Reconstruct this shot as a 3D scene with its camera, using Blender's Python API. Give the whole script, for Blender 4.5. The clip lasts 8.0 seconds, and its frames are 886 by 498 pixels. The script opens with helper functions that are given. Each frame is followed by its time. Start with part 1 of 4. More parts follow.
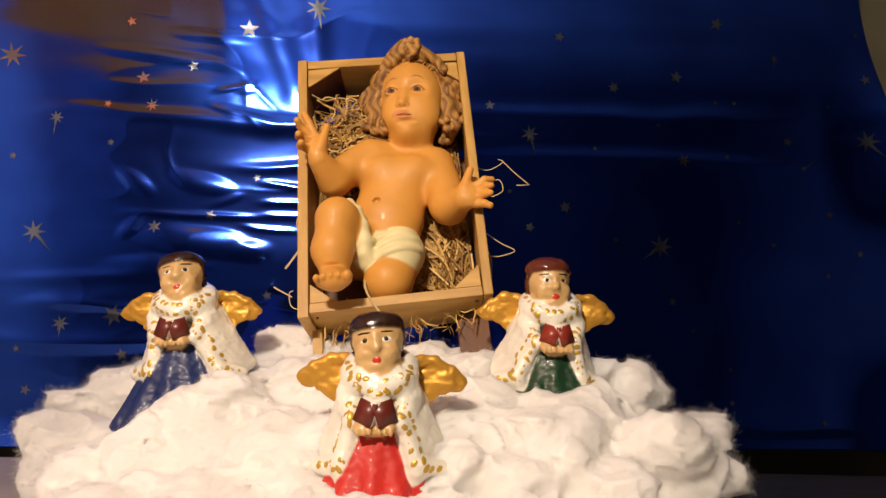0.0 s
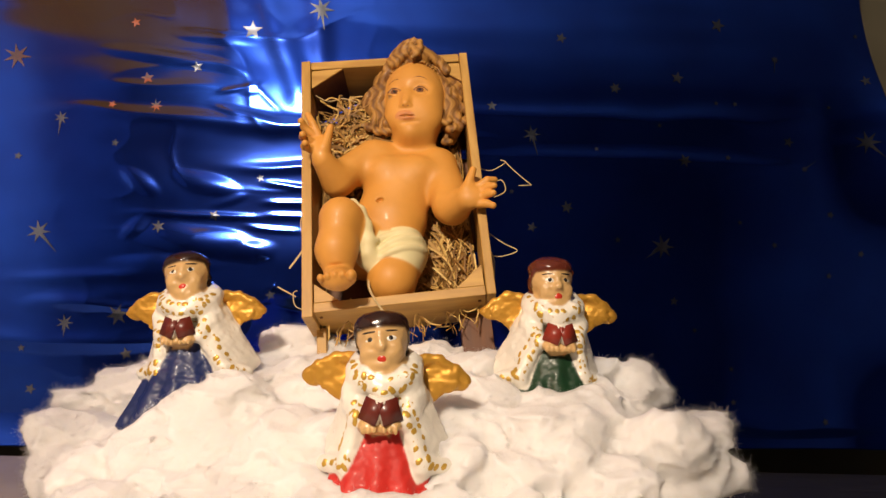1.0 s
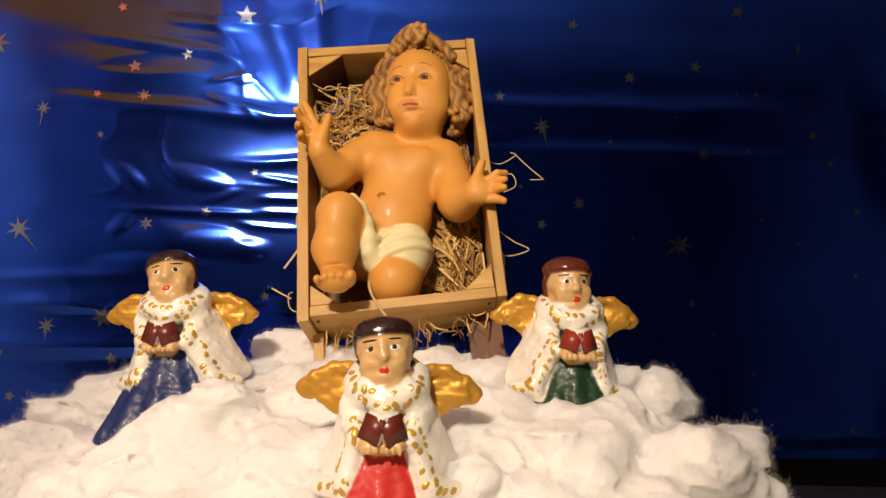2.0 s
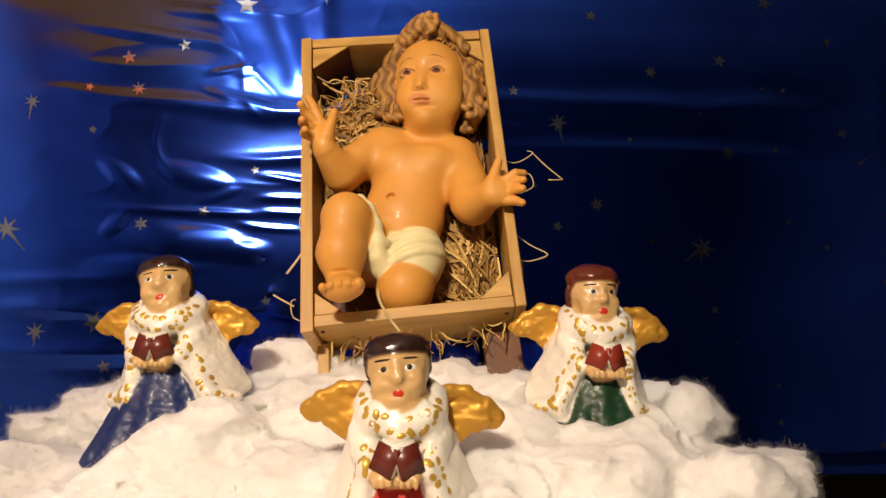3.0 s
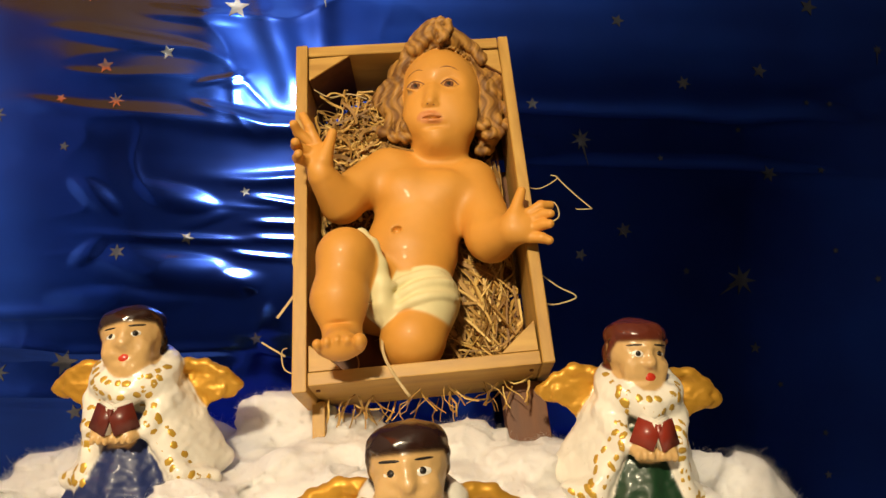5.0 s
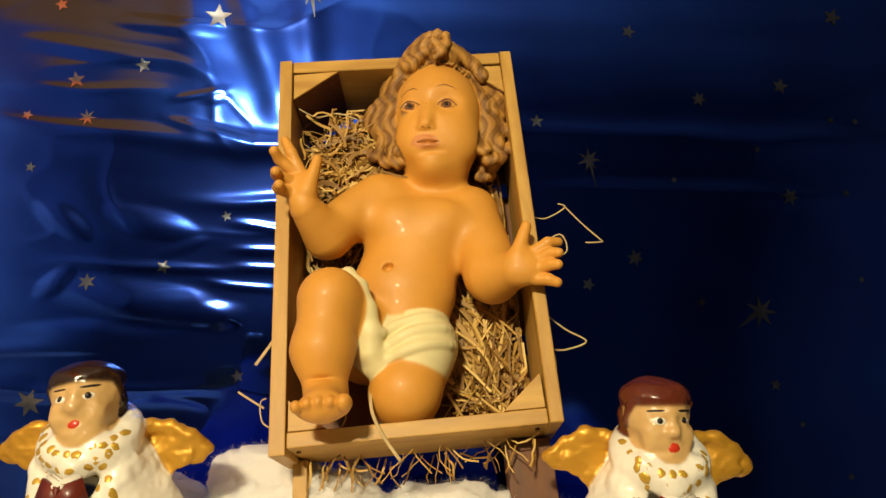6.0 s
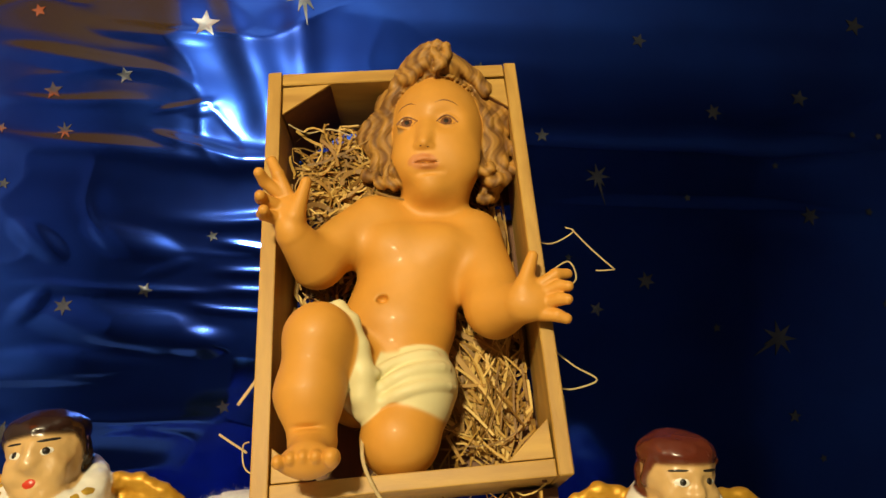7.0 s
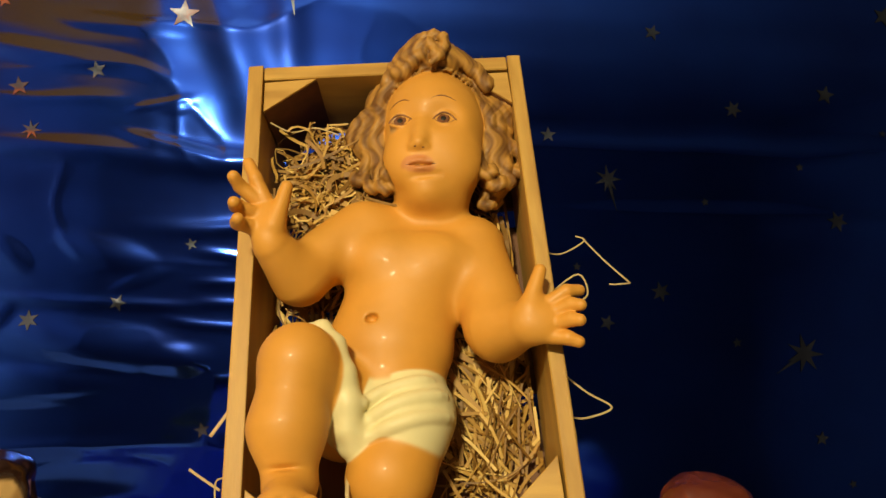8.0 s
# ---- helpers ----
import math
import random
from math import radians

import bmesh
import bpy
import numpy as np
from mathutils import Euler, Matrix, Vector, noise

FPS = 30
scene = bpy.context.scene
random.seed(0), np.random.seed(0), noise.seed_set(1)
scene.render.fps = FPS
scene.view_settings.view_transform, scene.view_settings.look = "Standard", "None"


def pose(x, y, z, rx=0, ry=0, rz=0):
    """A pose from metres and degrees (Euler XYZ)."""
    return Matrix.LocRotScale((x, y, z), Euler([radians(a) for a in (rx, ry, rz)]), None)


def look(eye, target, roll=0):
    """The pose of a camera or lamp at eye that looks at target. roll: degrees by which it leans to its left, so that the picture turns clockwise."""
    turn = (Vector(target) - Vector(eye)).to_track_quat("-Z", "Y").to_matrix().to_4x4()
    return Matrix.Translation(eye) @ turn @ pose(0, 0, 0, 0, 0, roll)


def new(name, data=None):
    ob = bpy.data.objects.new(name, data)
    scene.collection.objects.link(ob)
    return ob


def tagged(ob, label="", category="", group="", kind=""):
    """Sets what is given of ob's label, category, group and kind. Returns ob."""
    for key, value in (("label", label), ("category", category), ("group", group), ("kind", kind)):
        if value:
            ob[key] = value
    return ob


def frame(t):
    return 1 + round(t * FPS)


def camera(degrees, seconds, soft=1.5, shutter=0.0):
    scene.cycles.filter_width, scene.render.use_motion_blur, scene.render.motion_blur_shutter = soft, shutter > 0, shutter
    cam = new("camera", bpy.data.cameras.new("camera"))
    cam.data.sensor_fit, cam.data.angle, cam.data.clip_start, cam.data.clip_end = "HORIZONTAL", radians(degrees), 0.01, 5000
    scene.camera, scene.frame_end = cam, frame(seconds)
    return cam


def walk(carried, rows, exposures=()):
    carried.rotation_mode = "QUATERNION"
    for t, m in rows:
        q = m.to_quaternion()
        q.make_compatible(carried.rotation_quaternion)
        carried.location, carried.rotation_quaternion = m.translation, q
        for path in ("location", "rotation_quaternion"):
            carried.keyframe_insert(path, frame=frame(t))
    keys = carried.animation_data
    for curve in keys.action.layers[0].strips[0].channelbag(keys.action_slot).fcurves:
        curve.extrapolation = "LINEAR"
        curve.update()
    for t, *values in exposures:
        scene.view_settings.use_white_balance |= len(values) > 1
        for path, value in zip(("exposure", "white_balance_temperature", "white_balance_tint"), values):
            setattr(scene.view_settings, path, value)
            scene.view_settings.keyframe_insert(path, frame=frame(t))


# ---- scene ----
cam = camera(69.3, 8.0)
EXPOSURES = [(0.0, 0.0, 6350, 19), (4.0, 0.02, 6550, 15), (5.5, 0.04, 7000, 4), (8.0, -0.05, 7300, -3)]
PATH = [
    (0, (0.051, -0.056, 0.265), (0.005, 1.928, 0.515), 1.0),
    (0.5, (0.053, -0.07, 0.266), (0.006, 1.914, 0.514), 1.0),
    (1, (0.047, -0.062, 0.264), (0.0, 1.922, 0.514), 1.0),
    (1.5, (0.042, -0.03, 0.267), (-0.005, 1.954, 0.516), 1.0),
    (3, (0.018, 0.062, 0.292), (-0.031, 2.048, 0.523), 1.3),
    (3.5, (0.007, 0.084, 0.304), (-0.043, 2.07, 0.531), 1.3),
    (4, (0.005, 0.112, 0.316), (-0.046, 2.098, 0.541), 1.4),
    (4.2, (0.005, 0.117, 0.322), (-0.048, 2.103, 0.549), 1.3),
    (5.5, (-0.003, 0.204, 0.381), (-0.055, 2.191, 0.604), 1.7),
    (6, (0.0, 0.233, 0.406), (-0.051, 2.22, 0.629), 1.7),
    (6.5, (-0.001, 0.262, 0.424), (-0.053, 2.249, 0.649), 1.8),
    (7, (-0.001, 0.283, 0.441), (-0.053, 2.269, 0.666), 1.9),
    (7.5, (-0.001, 0.313, 0.449), (-0.055, 2.299, 0.677), 1.9),
    (8, (0.001, 0.348, 0.46), (-0.055, 2.335, 0.684), 1.9),
]
walk(cam, [(t, look(eye, target, roll)) for t, eye, target, roll in PATH], EXPOSURES)

# ---- world and lights ----
world = bpy.data.worlds.new("world")
scene.world = world
world.use_nodes = True
world.node_tree.nodes["Background"].inputs["Color"].default_value = (1.0, 0.78, 0.55, 1)
world.node_tree.nodes["Background"].inputs["Strength"].default_value = 0.01



def point_fill(name, at, power, radius, colour):
    data = bpy.data.lights.new(name, "POINT")
    data.energy, data.shadow_soft_size, data.color = power, radius, colour
    ob = new(name, data)
    ob.matrix_world = pose(*at)
    return ob


# unseen cool fill, added to brighten the walls that the foil mirrors
point_fill("wall_fill", (-0.50, -0.95, 1.30), 10.0, 0.05, (0.85, 0.95, 1.0))


def hooded_lamp(name, eye, target, power, size_x, size_y, colour):
    data = bpy.data.lights.new(name, "AREA")
    data.shape, data.size, data.size_y, data.energy, data.color = "RECTANGLE", size_x, size_y, power, colour
    ob = new(name, data)
    ob.matrix_world = look(eye, target)
    return ob


hooded_lamp("hooded_light", (-0.42, -0.85, 1.31), (-0.05, 0.85, 0.40), 43.0, 0.18, 0.05, (1.0, 0.82, 0.56))

# ---- numeric noise for shapes ----


def hash01(ix, iy, iz, seed):
    h = (ix * 374761393 + iy * 668265263 + iz * 2147483647 + seed * 974634777) & 0xFFFFFFFF
    h = ((h ^ (h >> 13)) * 1274126177) & 0xFFFFFFFF
    return ((h ^ (h >> 16)) & 0xFFFFFF) / float(0xFFFFFF)


def value_noise(x, y, z, seed=0):
    """Smooth noise from -1 to 1 over arrays."""
    x, y, z = np.broadcast_arrays(np.asarray(x, float), np.asarray(y, float), np.asarray(z, float))
    ix, iy, iz = (np.floor(a).astype(np.int64) for a in (x, y, z))
    fx, fy, fz = x - ix, y - iy, z - iz
    fx, fy, fz = (f * f * (3 - 2 * f) for f in (fx, fy, fz))
    total = 0.0
    for a in (0, 1):
        for b in (0, 1):
            for c in (0, 1):
                w = (fx if a else 1 - fx) * (fy if b else 1 - fy) * (fz if c else 1 - fz)
                total = total + w * hash01(ix + a, iy + b, iz + c, seed)
    return 2 * total - 1


# ---- materials ----


def ramp(nodes, stops):
    node = nodes.new("ShaderNodeValToRGB")
    while len(node.color_ramp.elements) < len(stops):
        node.color_ramp.elements.new(0.5)
    for element, (at, colour) in zip(node.color_ramp.elements, stops):
        element.position, element.color = at, (*colour, 1)
    return node


def material(name, dark, light, rough=0.5, metal=0.0, scale=20.0, stretch=(1, 1, 1), bump=0.0, bump_scale=200.0,
             bump_depth=0.001, coat=0.0, subsurface=0.0, sub_radius=(0.01, 0.005, 0.003), rough_var=0.1, sheen=0.0, detail=6.0):
    m = bpy.data.materials.new(name)
    m.use_nodes = True
    nodes, links = m.node_tree.nodes, m.node_tree.links
    shader = nodes["Principled BSDF"]
    coords, mapping = nodes.new("ShaderNodeTexCoord"), nodes.new("ShaderNodeMapping")
    mapping.inputs["Scale"].default_value = stretch
    links.new(coords.outputs["Object"], mapping.inputs["Vector"])
    grain = nodes.new("ShaderNodeTexNoise")
    grain.inputs["Scale"].default_value, grain.inputs["Detail"].default_value = scale, detail
    links.new(mapping.outputs["Vector"], grain.inputs["Vector"])
    colours = ramp(nodes, [(0.3, dark), (0.7, light)])
    links.new(grain.outputs["Fac"], colours.inputs["Fac"])
    links.new(colours.outputs["Color"], shader.inputs["Base Color"])
    span = nodes.new("ShaderNodeMapRange")
    span.inputs["To Min"].default_value, span.inputs["To Max"].default_value = max(0.02, rough - rough_var), min(1, rough + rough_var)
    links.new(grain.outputs["Fac"], span.inputs["Value"])
    links.new(span.outputs["Result"], shader.inputs["Roughness"])
    shader.inputs["Metallic"].default_value = metal
    shader.inputs["Coat Weight"].default_value = coat
    shader.inputs["Coat Roughness"].default_value = 0.12
    shader.inputs["Sheen Weight"].default_value = sheen
    if subsurface:
        shader.inputs["Subsurface Weight"].default_value = subsurface
        shader.inputs["Subsurface Radius"].default_value = sub_radius
        shader.inputs["Subsurface Scale"].default_value = 1.0
    if bump:
        fine, relief = nodes.new("ShaderNodeTexNoise"), nodes.new("ShaderNodeBump")
        fine.inputs["Scale"].default_value, fine.inputs["Detail"].default_value = bump_scale, 4.0
        links.new(mapping.outputs["Vector"], fine.inputs["Vector"])
        relief.inputs["Strength"].default_value, relief.inputs["Distance"].default_value = bump, bump_depth
        links.new(fine.outputs["Fac"], relief.inputs["Height"])
        links.new(relief.outputs["Normal"], shader.inputs["Normal"])
    return m


FOIL = material("blue_foil", (0.006, 0.058, 0.52), (0.009, 0.095, 0.76), 0.11, 1.0, 6.0, bump=0.04, bump_scale=26, bump_depth=0.002, coat=0.5, rough_var=0.03)
STAR = material("silver_print", (0.17, 0.19, 0.23), (0.30, 0.33, 0.40), 0.20, 1.0, 30.0)
PINE = material("pine_wood", (0.36, 0.190, 0.038), (0.56, 0.335, 0.080), 0.5, 0, 9.0, (6, 1, 6), 0.25, 120, 0.0006)
PINE_ACROSS = material("pine_wood_across", (0.36, 0.190, 0.038), (0.56, 0.335, 0.080), 0.5, 0, 9.0, (1, 6, 6), 0.25, 120, 0.0006)
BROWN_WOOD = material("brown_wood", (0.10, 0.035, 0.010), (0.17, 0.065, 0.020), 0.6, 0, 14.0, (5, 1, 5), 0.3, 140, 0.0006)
STRAW = material("straw", (0.30, 0.16, 0.035), (0.56, 0.36, 0.11), 0.6, 0, 60.0)


def vary_straws(m):
    nodes, links = m.node_tree.nodes, m.node_tree.links
    shader = nodes["Principled BSDF"]
    geometry, mix = nodes.new("ShaderNodeNewGeometry"), nodes.new("ShaderNodeMix")
    tones = ramp(nodes, [(0.0, (0.10, 0.042, 0.006)), (0.4, (0.30, 0.150, 0.024)), (0.75, (0.56, 0.33, 0.075)), (1.0, (0.84, 0.60, 0.20))])
    links.new(geometry.outputs["Random Per Island"], tones.inputs["Fac"])
    old = shader.inputs["Base Color"].links[0].from_socket
    mix.data_type = "RGBA"
    mix.inputs["Factor"].default_value = 0.8
    links.new(old, mix.inputs["A"])
    links.new(tones.outputs["Color"], mix.inputs["B"])
    links.new(mix.outputs["Result"], shader.inputs["Base Color"])


vary_straws(STRAW)
PALE_STRAW = material("pale_straw", (0.46, 0.33, 0.15), (0.62, 0.48, 0.26), 0.6, 0, 60.0)
COTTON = material("cotton_wool", (0.86, 0.85, 0.83), (0.90, 0.89, 0.87), 0.95, 0, 12.0, bump=0.25, bump_scale=160, bump_depth=0.002, subsurface=0.8, sub_radius=(0.034, 0.033, 0.031), sheen=0.2)


def paint_material(name, uneven, coat, bump, bump_scale):
    """Hand-laid paint: colour, roughness and metal come from the surface, with blotches and brush relief over them."""
    m = bpy.data.materials.new(name)
    m.use_nodes = True
    nodes, links = m.node_tree.nodes, m.node_tree.links
    shader = nodes["Principled BSDF"]
    coords = nodes.new("ShaderNodeTexCoord")
    paint, finish = nodes.new("ShaderNodeAttribute"), nodes.new("ShaderNodeAttribute")
    paint.attribute_name, finish.attribute_name = "paint", "finish"
    large, fine = nodes.new("ShaderNodeTexNoise"), nodes.new("ShaderNodeTexNoise")
    large.inputs["Scale"].default_value, large.inputs["Detail"].default_value = 22.0, 5.0
    fine.inputs["Scale"].default_value, fine.inputs["Detail"].default_value = bump_scale, 4.0
    for node in (large, fine):
        links.new(coords.outputs["Object"], node.inputs["Vector"])
    span = nodes.new("ShaderNodeMapRange")
    span.inputs["From Min"].default_value, span.inputs["From Max"].default_value = 0.25, 0.75
    span.inputs["To Min"].default_value, span.inputs["To Max"].default_value = 1 - uneven, 1 + uneven * 0.6
    links.new(large.outputs["Fac"], span.inputs["Value"])
    tone = nodes.new("ShaderNodeVectorMath")
    tone.operation = "SCALE"
    links.new(paint.outputs["Color"], tone.inputs[0])
    links.new(span.outputs["Result"], tone.inputs["Scale"])
    links.new(tone.outputs["Vector"], shader.inputs["Base Color"])
    split = nodes.new("ShaderNodeSeparateColor")
    links.new(finish.outputs["Color"], split.inputs["Color"])
    vary = nodes.new("ShaderNodeMath")
    vary.operation = "MULTIPLY_ADD"
    vary.inputs[1].default_value = 0.25
    links.new(fine.outputs["Fac"], vary.inputs[0])
    links.new(split.outputs["Red"], vary.inputs[2])
    links.new(vary.outputs["Value"], shader.inputs["Roughness"])
    links.new(split.outputs["Green"], shader.inputs["Metallic"])
    shader.inputs["Coat Weight"].default_value, shader.inputs["Coat Roughness"].default_value = coat, 0.12
    relief = nodes.new("ShaderNodeBump")
    relief.inputs["Strength"].default_value, relief.inputs["Distance"].default_value = bump, 0.001
    links.new(fine.outputs["Fac"], relief.inputs["Height"])
    links.new(relief.outputs["Normal"], shader.inputs["Normal"])
    return m


INFANT_PAINT = paint_material("oil_paint_on_plaster", 0.10, 0.03, 0.10, 110.0)
ANGEL_PAINT = paint_material("glossy_paint_on_clay", 0.18, 0.08, 0.30, 130.0)
# paints: colour, roughness, metal
SKIN = ((0.63, 0.292, 0.048), 0.43, 0)
HAIR = ((0.150, 0.064, 0.014), 0.55, 0)
# lighter golden tone for the hair's ridges, standing in for groove shading
RIDGE_HAIR = ((0.50, 0.255, 0.048), 0.50, 0)
CLOTH = ((0.74, 0.66, 0.36), 0.42, 0)
LIP = ((0.53, 0.200, 0.056), 0.34, 0)
MOUTH_LINE = ((0.10, 0.025, 0.012), 0.40, 0)
EYE = ((0.40, 0.225, 0.085), 0.22, 0)
IRIS = ((0.150, 0.048, 0.010), 0.50, 0)
BLACK = ((0.010, 0.007, 0.005), 0.42, 0)
BROW = ((0.24, 0.10, 0.035), 0.40, 0)
FACE = ((0.58, 0.37, 0.15), 0.25, 0)
ROBE = ((0.78, 0.75, 0.66), 0.20, 0)
GOLD = ((0.60, 0.31, 0.035), 0.34, 0.45)
MUSTARD = ((0.56, 0.35, 0.05), 0.26, 0.35)
BOOK = ((0.13, 0.018, 0.010), 0.26, 0)
RED_BOOK = ((0.26, 0.028, 0.014), 0.26, 0)
RED = ((0.52, 0.018, 0.010), 0.46, 0)
BLUE = ((0.006, 0.018, 0.10), 0.36, 0)
GREEN = ((0.004, 0.036, 0.012), 0.36, 0)
BLACK_HAIR = ((0.022, 0.008, 0.005), 0.10, 0)
RED_HAIR = ((0.100, 0.020, 0.010), 0.10, 0)
MOUTH = ((0.56, 0.04, 0.018), 0.18, 0)
TABLE = material("table_laminate", (0.24, 0.20, 0.16), (0.32, 0.28, 0.23), 0.5, 0, 8.0, bump=0.1, bump_scale=80)
WALL = material("wall_paint", (0.07, 0.062, 0.04), (0.11, 0.095, 0.06), 0.8, 0, 5.0, bump=0.2, bump_scale=60)
PLASTER = material("pale_plaster", (0.16, 0.16, 0.165), (0.21, 0.21, 0.215), 0.8, 0, 5.0, bump=0.2, bump_scale=60)
PALE_WALL = material("white_wall_paint", (0.44, 0.44, 0.44), (0.52, 0.52, 0.52), 0.8, 0, 5.0, bump=0.2, bump_scale=60)
FLOOR = material("dark_floor", (0.05, 0.04, 0.03), (0.09, 0.07, 0.055), 0.5, 0, 5.0, bump=0.1)


def glowing(name, dark, light, glow, strength):
    """A surface that gives off light of its own."""
    m = material(name, dark, light, 0.7, 0, 30.0)
    shader = m.node_tree.nodes["Principled BSDF"]
    shader.inputs["Emission Color"].default_value, shader.inputs["Emission Strength"].default_value = (*glow, 1), strength
    return m


ORANGE_GLOW = glowing("orange_glow", (0.34, 0.09, 0.012), (0.42, 0.12, 0.018), (1.0, 0.13, 0.0), 2.0)
# near black: the shade of the gap below the foil is in this colour
SHADE_BLACK = material("shade_black", (0.005, 0.004, 0.003), (0.010, 0.008, 0.006), 0.6, 0, 10.0, (1, 6, 6), bump=0.15)
BRASS = material("brass", (0.50, 0.34, 0.12), (0.60, 0.42, 0.16), 0.3, 1.0, 30.0)

# ---- mesh helpers ----


def mesh_from(name, verts, faces, mats, indices=None, smooth=True):
    data = bpy.data.meshes.new(name)
    data.from_pydata([tuple(v) for v in verts], [], [tuple(int(i) for i in f) for f in faces])
    for m in mats:
        data.materials.append(m)
    if indices is not None:
        data.polygons.foreach_set("material_index", np.asarray(indices, dtype=np.int32))
    data.polygons.foreach_set("use_smooth", np.full(len(data.polygons), smooth))
    data.update()
    return data


def part(name, bm, mat, parent=None, label=""):
    data = bpy.data.meshes.new(name)
    bm.to_mesh(data)
    bm.free()
    data.materials.append(mat)
    ob = new(name, data)
    if parent:
        ob.parent = parent
    if label:
        ob["label"] = label
    return ob


def box(x0, x1, y0, y1, z0, z1, bevel=0.0):
    bm = bmesh.new()
    bmesh.ops.create_cube(bm, size=1)
    for v in bm.verts:
        v.co = Vector(((x0 + x1) / 2 + v.co.x * (x1 - x0), (y0 + y1) / 2 + v.co.y * (y1 - y0), (z0 + z1) / 2 + v.co.z * (z1 - z0)))
    if bevel:
        bmesh.ops.bevel(bm, geom=bm.edges[:], offset=bevel, segments=2, affect="EDGES", profile=0.6)
    return bm


def prism(outline, z0, z1, bevel=0.0):
    bm = bmesh.new()
    low = [bm.verts.new((x, y, z0)) for x, y in outline]
    high = [bm.verts.new((x, y, z1)) for x, y in outline]
    bm.faces.new(low[::-1])
    bm.faces.new(high)
    for i in range(len(outline)):
        j = (i + 1) % len(outline)
        bm.faces.new((low[i], low[j], high[j], high[i]))
    bmesh.ops.recalc_face_normals(bm, faces=bm.faces[:])
    if bevel:
        bmesh.ops.bevel(bm, geom=bm.edges[:], offset=bevel, segments=1, affect="EDGES")
    return bm


# ---- solid modelling on a grid: blended round shapes, then a skin of quads ----


class Clay:
    def __init__(self, low, high, cell):
        self.low, self.cell = np.array(low, float), cell
        self.size = np.ceil((np.array(high) - self.low) / cell).astype(int) + 1
        self.field = np.full(tuple(self.size), 0.05, np.float32)
        self.near = {}

    def window(self, low, high):
        a = np.clip(np.floor((np.array(low) - self.low) / self.cell).astype(int), 0, self.size - 1)
        b = np.clip(np.ceil((np.array(high) - self.low) / self.cell).astype(int) + 1, 1, self.size)
        cut = tuple(slice(i, j) for i, j in zip(a, b))
        axes = [self.low[k] + self.cell * np.arange(a[k], b[k]) for k in range(3)]
        return cut, np.meshgrid(*axes, indexing="ij", sparse=True)

    def blend(self, cut, d, k, mat):
        d = d.astype(np.float32)
        f = self.field[cut]
        if k > 0:
            h = np.clip(0.5 + 0.5 * (f - d) / k, 0, 1)
            merged = f * (1 - h) + d * h - k * h * (1 - h)
        else:
            merged = np.minimum(f, d)
        if mat not in self.near:
            self.near[mat] = np.full(tuple(self.size), 0.05, np.float32)
        self.near[mat][cut] = np.minimum(self.near[mat][cut], d)
        self.field[cut] = merged

    def ball(self, at, radii, mat=0, k=0.008, turn=None):
        at, radii = np.array(at, float), np.array(radii, float) * np.ones(3)
        reach = radii.max() + k + 3 * self.cell
        cut, (x, y, z) = self.window(at - reach, at + reach)
        x, y, z = x - at[0], y - at[1], z - at[2]
        if turn is not None:
            m = np.array(Euler([radians(a) for a in turn]).to_matrix().transposed())
            x, y, z = (m[i, 0] * x + m[i, 1] * y + m[i, 2] * z for i in range(3))
        q = np.sqrt((x / radii[0]) ** 2 + (y / radii[1]) ** 2 + (z / radii[2]) ** 2)
        g = np.sqrt((x / radii[0] ** 2) ** 2 + (y / radii[1] ** 2) ** 2 + (z / radii[2] ** 2) ** 2)
        self.blend(cut, q * (q - 1) / np.maximum(g, 1e-6), k, mat)

    def limb(self, a, b, ra, rb, mat=0, k=0.008):
        a, b = np.array(a, float), np.array(b, float)
        reach = max(ra, rb) + k + 3 * self.cell
        cut, (x, y, z) = self.window(np.minimum(a, b) - reach, np.maximum(a, b) + reach)
        ab = b - a
        s = np.clip(((x - a[0]) * ab[0] + (y - a[1]) * ab[1] + (z - a[2]) * ab[2]) / (ab @ ab), 0, 1)
        d = np.sqrt((x - a[0] - s * ab[0]) ** 2 + (y - a[1] - s * ab[1]) ** 2 + (z - a[2] - s * ab[2]) ** 2) - (ra + (rb - ra) * s)
        self.blend(cut, d, k, mat)

    def strand(self, points, ra, rb, mat=0, k=0.004):
        count = len(points) - 1
        for i in range(count):
            self.limb(points[i], points[i + 1], ra + (rb - ra) * i / count, ra + (rb - ra) * (i + 1) / count, mat, k)

    def carve(self, at, radii, k=0.004):
        at, radii = np.array(at, float), np.array(radii, float) * np.ones(3)
        reach = radii.max() + k + 2 * self.cell
        cut, (x, y, z) = self.window(at - reach, at + reach)
        q = np.sqrt(((x - at[0]) / radii[0]) ** 2 + ((y - at[1]) / radii[1]) ** 2 + ((z - at[2]) / radii[2]) ** 2)
        d = -((q - 1) * radii.min()).astype(np.float32)
        f = self.field[cut]
        h = np.clip(0.5 - 0.5 * (f - d) / k, 0, 1)
        self.field[cut] = f * (1 - h) + d * h + k * h * (1 - h)

